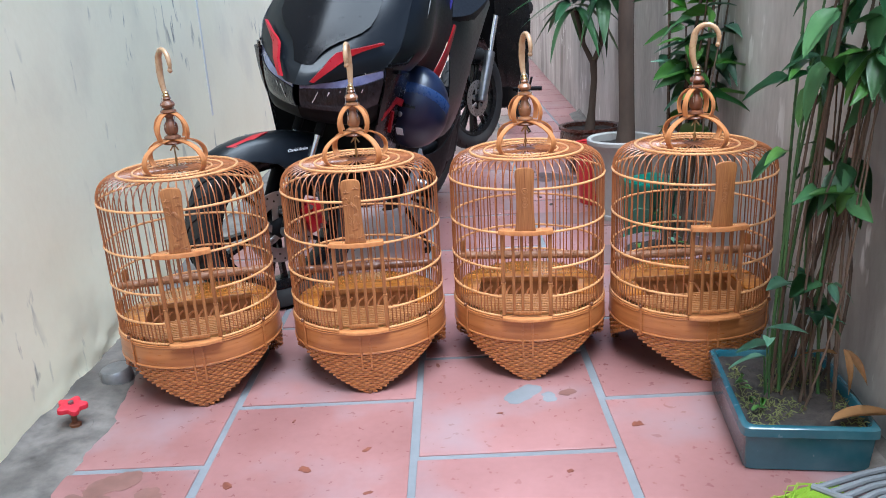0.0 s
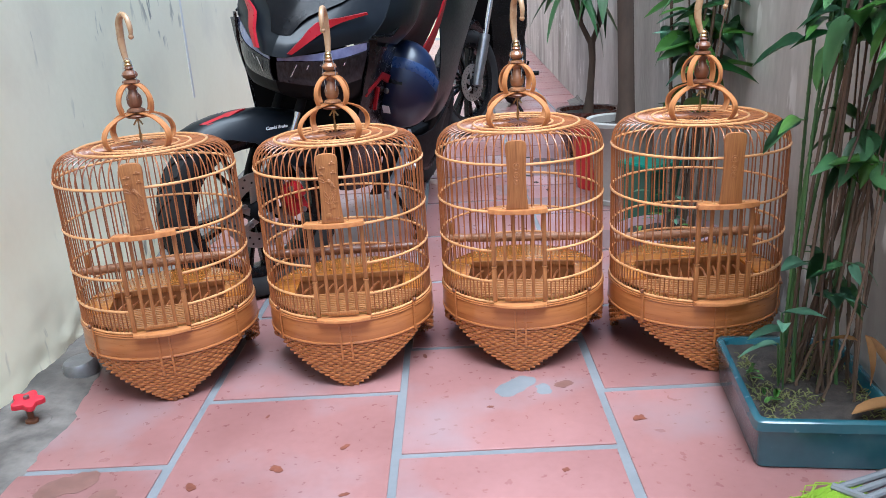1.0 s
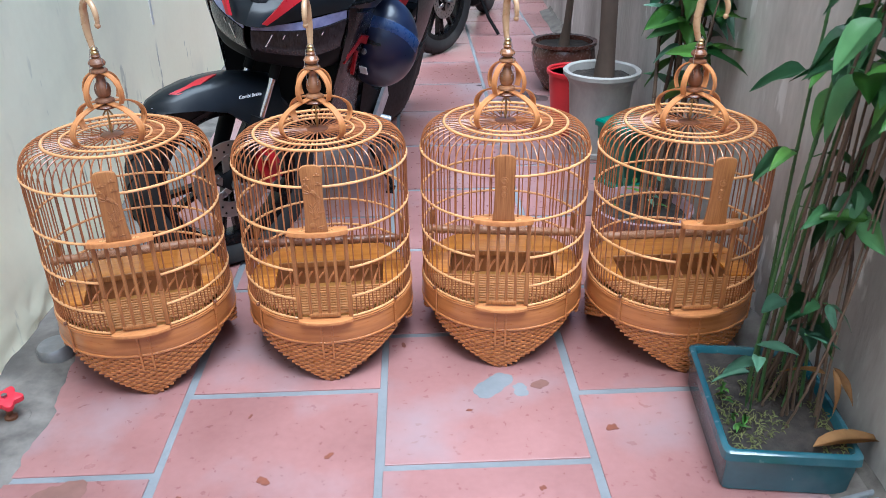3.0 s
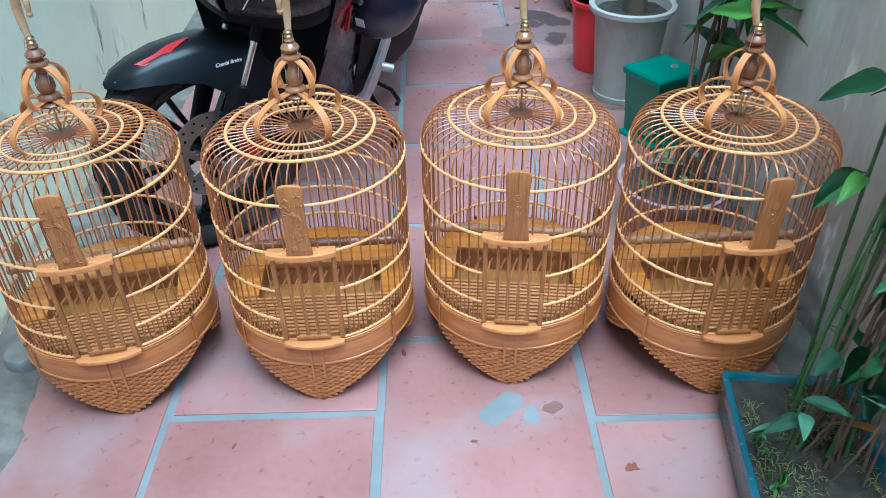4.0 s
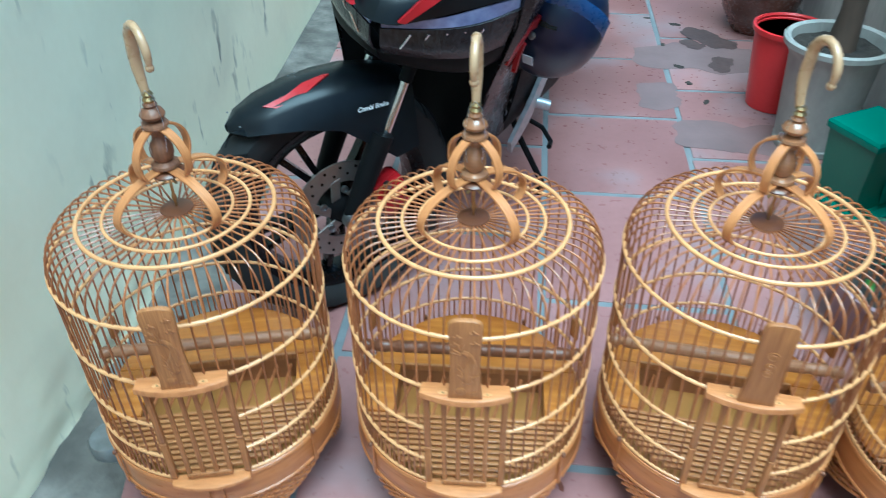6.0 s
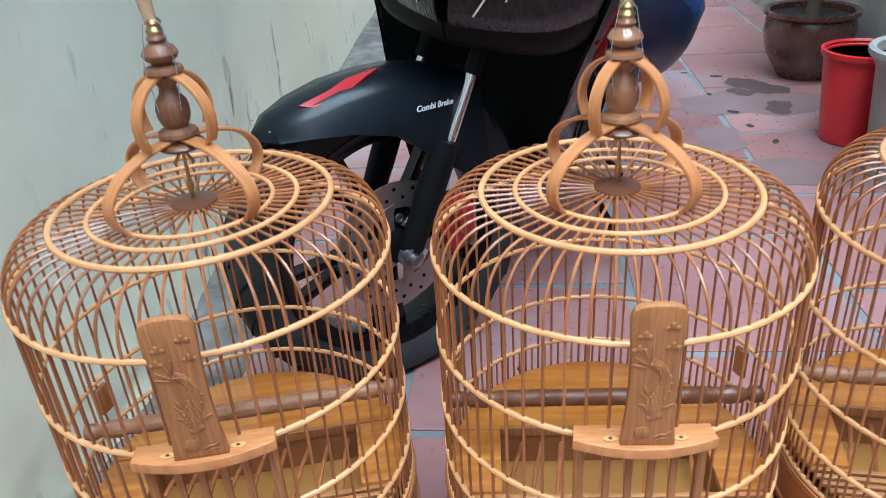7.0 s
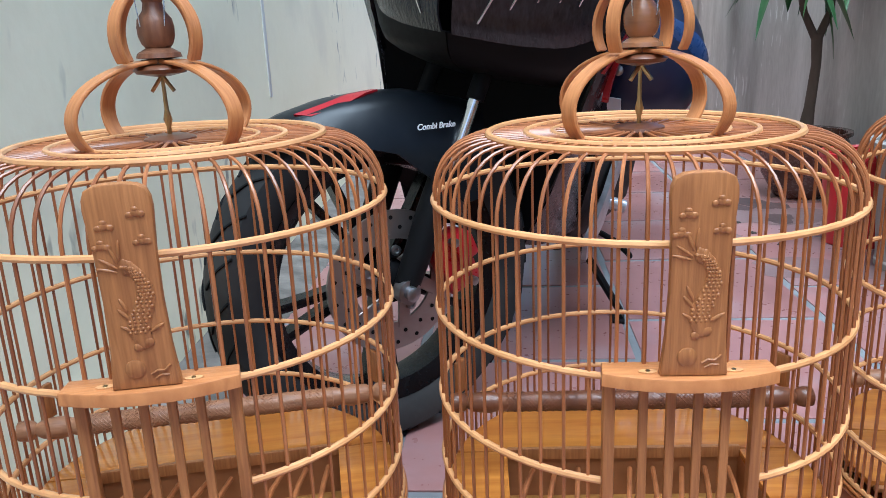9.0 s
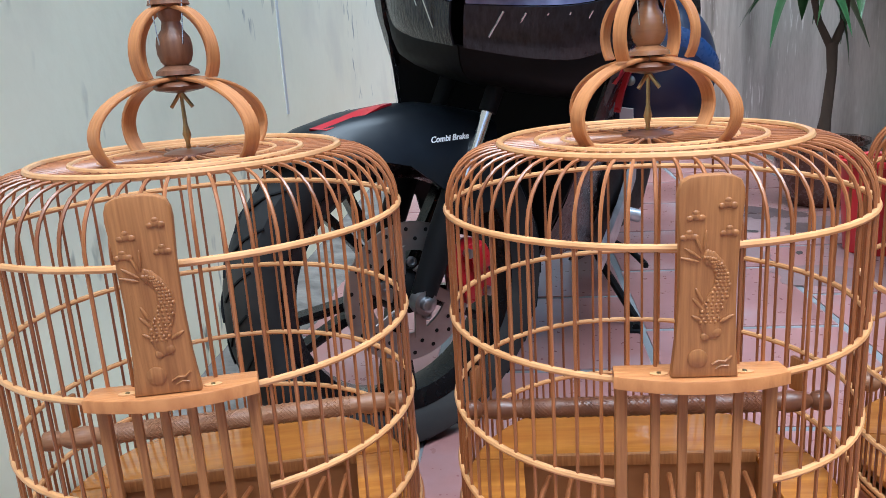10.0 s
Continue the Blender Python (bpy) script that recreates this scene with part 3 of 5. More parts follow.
    for s in (-1, 1):
        cached(("tray_end", s), "tray_wall", lambda s=s: box(B(), (0.004, 0.092, 0.044), pose(s * 0.114, -0.006, zf - 0.0225)), TRAYWOOD, c)
    cached("lining", "tray_lining", lambda: lathe(B(), [(R - 0.006, 0.112), (R - 0.006, 0.1145)], 48), PAPER, c)
    for k in range(9):
        cached("stick", "tray_stick", lambda: tube(B(), [(0, -0.055, 0.0), (0, 0.0, 0.004), (0, 0.036, 0.0)], 0.0026, 7), BAMBOO, c, m=pose(-0.096 + 0.024 * k, 0, zf - 0.012, 0, 0, -14 + 3 * (k % 3)))
    for k in range(11):
        y = -0.058 - 0.0098 * k
        w = math.sqrt(max(0.0004, (R - 0.006) ** 2 - y * y))
        cached(("slat", k), "floor_slat", lambda y=y, w=w: box(B(), (2 * w, 0.0058, 0.005), pose(0, y, zf), 0.001), SLAT, c)
    for x in (-0.09, 0.0, 0.09):
        cached(("bearer", x), "slat_bearer", lambda x=x: box(B(), (0.006, 0.09, 0.008), pose(x, -0.097, zf - 0.007)), BAMBOO, c)
    # perch with a knurled middle
    zp = 0.232
    pm = pose(0, 0.012, zp, 0, 90, 0)
    cached(("perch", perch_mat.name), "perch", lambda: lathe(B(), [(0.004, -0.166), (0.0085, -0.164), (0.0095, -0.157), (0.0085, -0.152), (0.0055, -0.149), (0.0088, -0.143), (0.0102, -0.128), (0.0075, -0.118), (0.0088, -0.115), (0.0088, 0.115), (0.0075, 0.118), (0.0102, 0.128), (0.0088, 0.143), (0.0055, 0.149), (0.0085, 0.152), (0.0095, 0.157), (0.0085, 0.164), (0.004, 0.166)], 16), perch_mat, c, m=pm)

    def knurl():
        bm = B()
        n, turns = 14, 4.2
        for s in (-1, 1):
            for k in range(n):
                pts = []
                for i in range(33):
                    x = -0.112 + 0.224 * i / 32
                    a = s * turns * 2 * math.pi * i / 32 + 2 * math.pi * k / n
                    pts.append((0.0090 * math.cos(a), 0.0090 * math.sin(a), x))
                tube(bm, pts, 0.00072, 4)
        return bm
    cached(("knurl", perch_mat.name), "perch_grip", knurl, perch_mat, c, "cross-cut knurled grip", m=pm)
    # door: posts, bars, sill, head shelf and lift plate
    yd = -R - 0.004
    for s in (-1, 1):
        def post(s=s):
            bm = box(B(), (0.008, 0.0085, 0.116), pose(s * 0.049, yd + 0.008, 0.288), 0.0015)
            box(bm, (0.0085, 0.009, 0.070), pose(s * 0.049, yd + 0.008, 0.191), 0.0015)
            box(bm, (0.0098, 0.0105, 0.003), pose(s * 0.049, yd + 0.008, 0.2275), 0.001)
            return bm
        cached(("post", s), "door_post", post, DOORWOOD, c)
    door = cached("door", "door", lambda: box(B(), (0.060, 0.007, 0.008), pose(0, yd + 0.003, 0.163), 0.0015), DOORWOOD, c)
    for k in range(4):
        cached("door_bar2", "door_bar", lambda: box(B(), (0.0062, 0.0042, 0.186), pose(0, yd + 0.003, 0.254), 0.001), DOORWOOD, door, m=pose(-0.027 + 0.018 * k, 0, 0))
    arc = [(0.056 * i / 6, -0.0205 + 0.0125 * (i / 6) ** 2) for i in range(-6, 7)]
    outline = arc + [(0.054, 0.010), (-0.054, 0.010)]
    shelf = cached("shelf", "door_head", lambda: plate(B(), outline, 0.009, pose(0, yd, 0.3400), 0.0015), STRIP, c)
    for s in (-1, 1):
        cached(("screwplate", s), "mounting_plate", lambda s=s: plate(B(), [(s * 0.027 + 0.006 * math.cos(t), 0.003 * math.sin(t)) for t in (2 * math.pi * i / 12 for i in range(12))], 0.001, pose(0, yd - 0.0075, 0.3490)), RING, shelf)
        cached(("screw", s), "screw", lambda s=s: lathe(B(), [(0.0016, 0), (0.0013, 0.0006)], 10, True, pose(s * 0.027, yd - 0.0075, 0.3500)), BRASS, shelf)
    cached("sill", "door_sill", lambda: plate(B(), [(x * 0.93, y) for x, y in arc] + [(0.052, 0.008), (-0.052, 0.008)], 0.006, pose(0, yd + 0.004, 0.1485), 0.0015), STRIP, c)
    turn = pose(0, yd - 0.012, 0.3496, 3, 0, 0)
    pl = cached("lift_plate", "lift_plate", lambda: plate(B(), panel_outline(), 0.0060, pose(0, 0.003, 0, 90, 0, 0), 0.0012), DOORWOOD, c, m=turn)
    cached(("relief", carved), "carving", carp_relief if carved else medallion_relief, DOORWOOD, pl, "carved fish, clouds and water" if carved else "carved round medallions")
    # hanger
    rosette = cached("rosette", "rosette", lambda: lathe(B(), [(0.004, Z_TOP - 0.004), (0.018, Z_TOP - 0.003), (0.0215, Z_TOP + 0.001), (0.0205, Z_TOP + 0.0035), (0.013, Z_TOP + 0.006), (0.006, Z_TOP + 0.0065)], 24), DARKWOOD, c)
    low_h, up_h = 0.062, 0.056
    for k in range(4):
        cached("low_arm", "hanger_arm", lambda: arm_mesh(0.082, low_h, 0.0138), STRIP, c, m=pose(0, 0, Z_TOP + 0.002, 0, 0, arm_turn + 90 * k))
        cached("up_arm", "hanger_arm", lambda: arm_mesh(0.041, up_h, 0.0118), STRIP, c, m=pose(0, 0, Z_TOP + low_h + 0.002, 0, 0, arm_turn + 8 + 90 * k))
    z1 = Z_TOP + low_h
    cached(("cup", knob.name), "hanger_cup", lambda: lathe(B(), [(0.006, z1 - 0.010), (0.019, z1 - 0.0075), (0.0215, z1 - 0.0045), (0.019, z1 - 0.002), (0.010, z1), (0.010, z1 + 0.004)], 24), DARKWOOD, c)
    cached("pin_rod", "pin", lambda: tube(B(), [(0, 0, Z_TOP + 0.004), (0, 0, Z_TOP + 0.012), (0, 0, Z_TOP + 0.018), (0, 0, Z_TOP + 0.026), (0, 0, z1 - 0.008)], [0.0018, 0.0018, 0.0036, 0.0018, 0.0014], 8), BRASS, c, "slim brass pin")
    for s in (-1, 1):
        cached(("split", s), "split_pin", lambda s=s: tube(B(), [(0, 0, z1 - 0.009), (s * 0.004, -0.002, z1 - 0.015), (s * 0.0085, -0.004, z1 - 0.0215)], 0.0017, 6), BRASS, c)
    cached(("bead", knob.name), "turned_bead", lambda: lathe(B(), [(0.006, z1 + 0.003), (0.0175, z1 + 0.0045), (0.0165, z1 + 0.008), (0.0095, z1 + 0.012), (0.0120, z1 + 0.015), (0.0140, z1 + 0.021), (0.0142, z1 + 0.028), (0.0130, z1 + 0.034), (0.0085, z1 + 0.040), (0.0072, z1 + 0.046), (0.0100, z1 + 0.051), (0.0105, z1 + 0.055), (0.006, z1 + 0.060)], 24), knob, c)
    z2 = z1 + up_h
    cached(("finial", knob.name), "finial", lambda: lathe(B(), [(0.008, z2), (0.0165, z2 + 0.003), (0.0155, z2 + 0.0065), (0.0075, z2 + 0.010), (0.0135, z2 + 0.014), (0.0150, z2 + 0.018), (0.0125, z2 + 0.023), (0.0065, z2 + 0.027), (0.0085, z2 + 0.030), (0.0055, z2 + 0.0345)], 24), knob, c)
    cached("collar", "collar", lambda: lathe(B(), [(0.0062, z2 + 0.033), (0.0075, z2 + 0.0365), (0.0052, z2 + 0.040), (0.0070, z2 + 0.043), (0.0050, z2 + 0.046)], 14), BRASS, c, "brass collar")
    hk = cached("hook", "hook", lambda: tube(B(), hook_points(), [0.0050 + 0.0022 * math.sin(math.pi * min(1, i / 14)) for i in range(19)] + [0.0042, 0.0034], 10), HORN, c, "curved polished horn hook", m=pose(0, 0, z2 + 0.042, 0, 0, hook_turn))
    cached("hook_tip", "hook_tip", lambda: ball(B(), 0.0052, Matrix.Translation(hook_points()[-1]), 10, 8), HORN, hk)
    cached("wire", "wire", lambda: tube(B(), [(-0.009, -0.012, z2 - 0.028), (-0.0125, -0.010, z2 + 0.01), (-0.007, -0.006, z2 + 0.042), (0.0, -0.006, z2 + 0.050), (0.007, -0.006, z2 + 0.042), (0.0125, -0.010, z2 + 0.01), (0.009, -0.012, z2 - 0.028)], 0.0005, 5), WIRE, c, "thin steel safety wire")
    return c


SIZE = Matrix.Scale(1.013, 4)
cage(pose(-0.552, 1.728, 0, 0, 0, 14) @ Matrix.Scale(1.027, 4), 120, 46, True, MIDWOOD, "varnished bamboo bird cage with a carp-carved door plate", PERCHWOOD)
cage(pose(-0.163, 1.755, 0, 0, 0, 2) @ SIZE, 88, 40, True, HORNBEAD, "bamboo bird cage with horn finial and carp-carved door", DARKWOOD)
cage(pose(0.212, 1.781, 0, 0, 0, -6.5) @ SIZE, 112, 47, False, HORNBEAD, "bamboo bird cage with medallions carved on its door plate", PERCHWOOD)
cage(pose(0.574, 1.743, 0, 0, 0, 1.2) @ SIZE, 160, 32, False, DARKWOOD, "bamboo bird cage with dark turned finial beside the planter", PERCHWOOD)


# ---- motor scooter ----
def sheet(rows, thick=0.004, closed=False):
    """A curved panel through rows of points, with a thickness."""
    bm = B()
    grid(bm, rows, closed)
    bmesh.ops.recalc_face_normals(bm, faces=bm.faces[:])
    bmesh.ops.solidify(bm, geom=bm.faces[:], thickness=thick)
    return bm


def smooth_rows(rows, n=4):
    """Rows of points refined along and across by a smooth curve."""
    def refine(pts):
        pts = [Vector(p) for p in pts]
        out = []
        for i in range(len(pts) - 1):
            p0, p1, p2, p3 = pts[max(i - 1, 0)], pts[i], pts[i + 1], pts[min(i + 2, len(pts) - 1)]
            for k in range(n):
                t = k / n
                out.append(0.5 * (2 * p1 + (p2 - p0) * t + (2 * p0 - 5 * p1 + 4 * p2 - p3) * t * t + (3 * p1 - p0 - 3 * p2 + p3) * t ** 3))
        return out + [pts[-1]]
    rows = [refine(r) for r in rows]
    cols = [refine(c) for c in zip(*rows)]
    return [list(r) for r in zip(*cols)]


def mirror(rows, s):
    return [[(p[0], s * p[1], p[2]) for p in r] for r in rows]


AX = pose(0, 0, 0, -90, 0, 0)


def wheel(parent, m, Rw, width, disc=True, spokes=5, caliper=True):
    """A wheel standing upright, axle along y, disc on the +y side."""
    w = width / 2
    b = Rw * 0.735
    ty = part("wheel", lathe(B(), [(b, -w * 0.7), (b + 0.01, -w * 0.86), (Rw * 0.87, -w), (Rw * 0.94, -w * 0.92), (Rw * 0.98, -w * 0.62), (Rw, 0), (Rw * 0.98, w * 0.62), (Rw * 0.94, w * 0.92), (Rw * 0.87, w), (b + 0.01, w * 0.86), (b, w * 0.7), (b, -w * 0.7)], 72, False, AX), RUBBER, parent, "worn black tyre with mud-dulled sidewall")
    ty.matrix_basis = m
    bm = B()
    for k in range(26):
        for s in (-1, 1):
            pts = []
            for i in range(7):
                u = i / 6
                yy = s * w * (0.12 + 0.84 * u)
                a = 2 * math.pi * (k + 0.5 * (s > 0)) / 26 + 0.20 * u
                q = abs(yy) / w
                rr = Rw * (1 - 0.02 * (q / 0.62) ** 2 if q < 0.62 else 0.98 - 0.04 * (q - 0.62) / 0.3) + 0.0004
                pts.append((rr * math.cos(a), yy, rr * math.sin(a)))
            tube(bm, pts, 0.0019, 4, caps=True)
    part("tread_groove", bm, BLACKPLASTIC, ty)
    rim = part("rim", lathe(B(), [(b - 0.022, -w * 0.55), (b - 0.004, -w * 0.74), (b + 0.004, -w * 0.78), (b + 0.002, w * 0.78), (b - 0.006, w * 0.74), (b - 0.022, w * 0.55), (b - 0.026, 0), (b - 0.022, -w * 0.55)], 64, False, AX), GLOSSBLACK, ty, "black cast rim")
    part("hub", lathe(B(), [(0.014, -0.05), (0.032, -0.045), (0.036, 0), (0.032, 0.04), (0.016, 0.05)], 24, True, AX), BLACKPLASTIC, ty)
    for k in range(spokes):
        a = 360 * k / spokes + 14
        bm = B()
        for s in (-1, 1):
            band(bm, [(0.028, 0, s * 0.006), (0.09, 0, s * 0.011), (b - 0.02, 0, s * 0.022)], Vector((0, 0.026, 0)), 0.012)
        sp = part("spoke", bm, GLOSSBLACK, ty)
        sp.matrix_basis = pose(0, 0, 0, 0, a, 0)
    if disc:
        d = part("brake_disc", lathe(B(), [(0.060, 0.041), (0.100, 0.041), (0.100, 0.045), (0.060, 0.045), (0.060, 0.041)], 64, False, AX), DISCSTEEL, ty, "rust-tinted drilled steel brake disc", False)
        bm = B()
        for k in range(36):
            a = 2 * math.pi * k / 36
            rr = 0.090 if k % 2 else 0.076
            lathe(bm, [(0.0030, 0), (0.0030, 0.0007)], 8, True, pose(rr * math.cos(a), 0.0449, rr * math.sin(a), -90, 0, 0))
        part("hole", bm, BLACKPLASTIC, d)
        for k in range(6):
            a = 2 * math.pi * k / 6
            bm = B()
            band(bm, [(0.028 * math.cos(a), 0.044, 0.028 * math.sin(a)), (0.048 * math.cos(a + 0.25), 0.044, 0.048 * math.sin(a + 0.25)), (0.066 * math.cos(a + 0.35), 0.044, 0.066 * math.sin(a + 0.35))], Vector((math.sin(a + 0.2), 0, -math.cos(a + 0.2))) * 0.020, 0.004)
            part("carrier_arm", bm, DISCSTEEL, d)
        for k in range(5):
            a = 2 * math.pi * k / 5 + 0.4
            part("disc_bolt", lathe(B(), [(0.0075, 0.045), (0.0075, 0.050), (0.0045, 0.0505), (0.0040, 0.0475)], 10, True, pose(0.044 * math.cos(a), 0, 0.044 * math.sin(a)) @ AX), STEEL, d)
    return ty


def scooter():
    s = thing("motor_scooter", pose(-0.450, 2.168, 0, 0, 0, -107), "matt black motor scooter with red accents, parked by the wall", "scooter")
    steer = pose(0.030, 0.001, 0, 0, 0, -36)
    lean = pose(0, 0, 0, -12.5, 0, 0)  # the body leans on its side stand
    wheel(s, steer @ pose(0, 0, 0.246), 0.246, 0.088)
    # front fender, turned with the wheel
    st = [(0.176, 0.452, 0.008, 0.444, 0.014), (0.155, 0.468, 0.030, 0.444, 0.044), (0.115, 0.482, 0.046, 0.445, 0.060), (0.06, 0.495, 0.053, 0.441, 0.071), (0.0, 0.500, 0.056, 0.425, 0.076), (-0.05, 0.499, 0.058, 0.385, 0.079), (-0.10, 0.490, 0.058, 0.345, 0.080), (-0.15, 0.478, 0.052, 0.352, 0.072)]
    rows = [[(x, -wb, zb), (x, -wt * 1.05, zt - 0.016), (x, -wt * 0.8, zt - 0.003), (x, 0, zt + 0.003), (x, wt * 0.8, zt - 0.003), (x, wt * 1.05, zt - 0.016), (x, wb, zb)] for x, zt, wt, zb, wb in st]
    fen = part("front_fender", sheet(rows, 0.003), MATTE, s, "dusty black front fender with red flash")
    fen.matrix_basis = steer
    red = part("red_flash", sheet([[(0.118, 0.030, 0.4830), (0.100, 0.042, 0.4800)], [(0.075, 0.030, 0.4935), (0.050, 0.043, 0.4920)], [(0.040, 0.014, 0.5000), (0.015, 0.028, 0.5020)], [(0.002, 0.010, 0.5040), (-0.010, 0.012, 0.5040)]], 0.003), RED, fen)
    bm = B()
    rng = random.Random(31)
    for k in range(70):
        x, v = rng.uniform(0.03, 0.165), rng.uniform(-0.8, 0.8)
        zt = 0.503 - 0.0012 * (100 * max(0.0, x)) ** 1.28
        w = 0.056 - 0.25 * max(0.0, x - 0.06) ** 1.2
        ball(bm, rng.uniform(0.0006, 0.0016), pose(x, v * w, zt + 0.001 - 0.008 * v ** 4) @ Matrix.Diagonal((1.6, 1, 0.5, 1)), 6, 4)
    tagged(part("dust_fleck", bm, GREYPRINT, fen, "grey dried mud flecks"), kind="stuff")
    tm = Matrix(((-1, 0, 0, -0.030), (0, -0.21, 0.977, 0.0765), (0, 0.977, 0.21, 0.452), (0, 0, 0, 1)))
    lettering("lettering", "Combi Brake", 0.0110, WHITE, fen, tm)
    # fork legs
    for side in (-1, 1):
        f = part("fork_leg", tube(B(), [(0.0, side * 0.072, 0.236), (-0.045, side * 0.074, 0.335), (-0.075, side * 0.076, 0.40)], [0.017, 0.021, 0.021], 14), BLACKPLASTIC, s, "black lower fork casting")
        f.matrix_basis = steer
        t = part("fork_tube", tube(B(), [(-0.078, side * 0.068, 0.38), (-0.130, side * 0.067, 0.487)], 0.0085, 14), CHROME, f, "bright chrome fork tube")
        part("fork_boot", tube(B(), [(-0.128, side * 0.067, 0.483), (-0.165, side * 0.066, 0.558)], 0.0125, 14), BLACKPLASTIC, f, "black dust boot above the fork tube")
        ax = part("axle_bolt", lathe(B(), [(0.017, 0.07), (0.017, 0.088), (0.010, 0.0885), (0.010, 0.098), (0.007, 0.100)], 6 if side < 0 else 16, True, pose(0, 0, 0.24) @ (AX if side > 0 else AX.inverted())), STEEL, f)
    bm = box(B(), (0.055, 0.036, 0.085), pose(-0.088, 0.056, 0.262, 0, 22, 0), 0.008)
    box(bm, (0.035, 0.050, 0.040), pose(-0.095, 0.062, 0.285, 0, 22, 0), 0.008)
    cal = part("brake_caliper", bm, RED, s, "red brake caliper")
    cal.matrix_basis = steer
    for dx, dz in ((-0.075, 0.295), (-0.105, 0.235)):
        part("caliper_bolt", lathe(B(), [(0.007, 0.074), (0.007, 0.084), (0.003, 0.085)], 8, True, pose(dx, 0.004, dz) @ AX), STEEL, cal)
    # nose cowl, one sheet each side of the ridge
    for side in (-1, 1):
        cowl = [
            [(0.084, 0.0, 0.648), (0.072, 0.035, 0.650), (0.030, 0.085, 0.668), (-0.015, 0.135, 0.688), (-0.058, 0.178, 0.706)],
            [(0.070, 0.0, 0.675), (0.060, 0.035, 0.678), (0.018, 0.095, 0.700), (-0.035, 0.150, 0.722), (-0.085, 0.195, 0.742)],
            [(0.045, 0.0, 0.705), (0.036, 0.035, 0.706), (-0.005, 0.100, 0.735), (-0.060, 0.155, 0.760), (-0.115, 0.200, 0.785)],
            [(-0.030, 0.0, 0.800), (-0.040, 0.045, 0.803), (-0.075, 0.105, 0.825), (-0.125, 0.155, 0.850), (-0.175, 0.190, 0.870)],
            [(-0.110, 0.0, 0.900), (-0.120, 0.050, 0.900), (-0.150, 0.100, 0.915), (-0.190, 0.145, 0.930), (-0.235, 0.175, 0.945)]]
        part("nose_cowl", sheet(smooth_rows(mirror(cowl, side), 4), 0.004), MATTE, s)
        # lamp band beneath the cowl: blue upper lens, smoked lower lens behind clear plastic, with inner reflector fins
        part("running_light", sheet(smooth_rows(mirror([[(0.077, 0.010, 0.645), (0.028, 0.085, 0.664), (-0.017, 0.135, 0.684), (-0.060, 0.178, 0.702)], [(0.0745, 0.010, 0.638), (0.028, 0.087, 0.648), (-0.016, 0.138, 0.661), (-0.063, 0.179, 0.684)]], side), 4), 0.003), LAMPBLUE, s, "pale blue running-light lens")
        lamp = part("headlight", sheet(smooth_rows(mirror([[(0.0745, 0.008, 0.637), (0.027, 0.087, 0.647), (-0.017, 0.138, 0.660), (-0.064, 0.179, 0.683)], [(0.066, 0.008, 0.608), (0.018, 0.085, 0.608), (-0.026, 0.135, 0.615), (-0.070, 0.172, 0.640)], [(0.050, 0.006, 0.587), (0.006, 0.076, 0.585), (-0.036, 0.128, 0.590), (-0.077, 0.165, 0.608)]], side), 4), 0.003), LENS, s, "smoked headlight lens")
        for k in range(5):
            u = 0.25 + 0.15 * k
            x, y = 0.083 - 0.125 * u, 0.012 + 0.150 * u
            part("reflector_fin", tube(B(), [(x + 0.006, side * (y + 0.004), 0.634 + 0.024 * u * u), (x + 0.001 - 0.008 * u, side * (y - 0.012), 0.602 + 0.016 * u * u)], 0.0014, 5), CHROME, lamp)
        part("chin_panel", sheet(smooth_rows(mirror([[(0.050, 0.0, 0.588), (0.006, 0.076, 0.586), (-0.036, 0.128, 0.590), (-0.078, 0.168, 0.610)], [(0.020, 0.0, 0.555), (-0.020, 0.080, 0.552), (-0.060, 0.130, 0.555), (-0.100, 0.160, 0.575)], [(-0.060, 0.0, 0.530), (-0.100, 0.070, 0.530), (-0.140, 0.110, 0.530), (-0.180, 0.150, 0.540)]], side), 3), 0.003), BLACKPLASTIC, s)
        # grey edge blade behind the lamp
        part("edge_blade", sheet(mirror([[(-0.056, 0.182, 0.712), (-0.072, 0.196, 0.712)], [(-0.070, 0.180, 0.650), (-0.086, 0.190, 0.650)], [(-0.086, 0.168, 0.590), (-0.100, 0.176, 0.590)], [(-0.118, 0.154, 0.530), (-0.130, 0.160, 0.530)]], side), 0.006), GLOSSBLACK, s)
        # side wing, drawn in towards the seat
        wing = [
            [(-0.058, 0.180, 0.706), (-0.13, 0.200, 0.700), (-0.21, 0.200, 0.690), (-0.30, 0.165, 0.682), (-0.38, 0.135, 0.680), (-0.50, 0.165, 0.620)],
            [(-0.085, 0.197, 0.742), (-0.16, 0.222, 0.745), (-0.25, 0.225, 0.740), (-0.34, 0.198, 0.735), (-0.43, 0.172, 0.730), (-0.55, 0.182, 0.700)],
            [(-0.115, 0.202, 0.787), (-0.19, 0.225, 0.795), (-0.28, 0.225, 0.800), (-0.37, 0.202, 0.800), (-0.46, 0.185, 0.790), (-0.58, 0.192, 0.790)],
            [(-0.235, 0.178, 0.945), (-0.28, 0.195, 0.940), (-0.35, 0.195, 0.940), (-0.42, 0.182, 0.930), (-0.49, 0.175, 0.920), (-0.60, 0.175, 0.920)]]
        part("side_wing", sheet(smooth_rows(mirror(wing, side), 3), 0.004), MATTE, s)
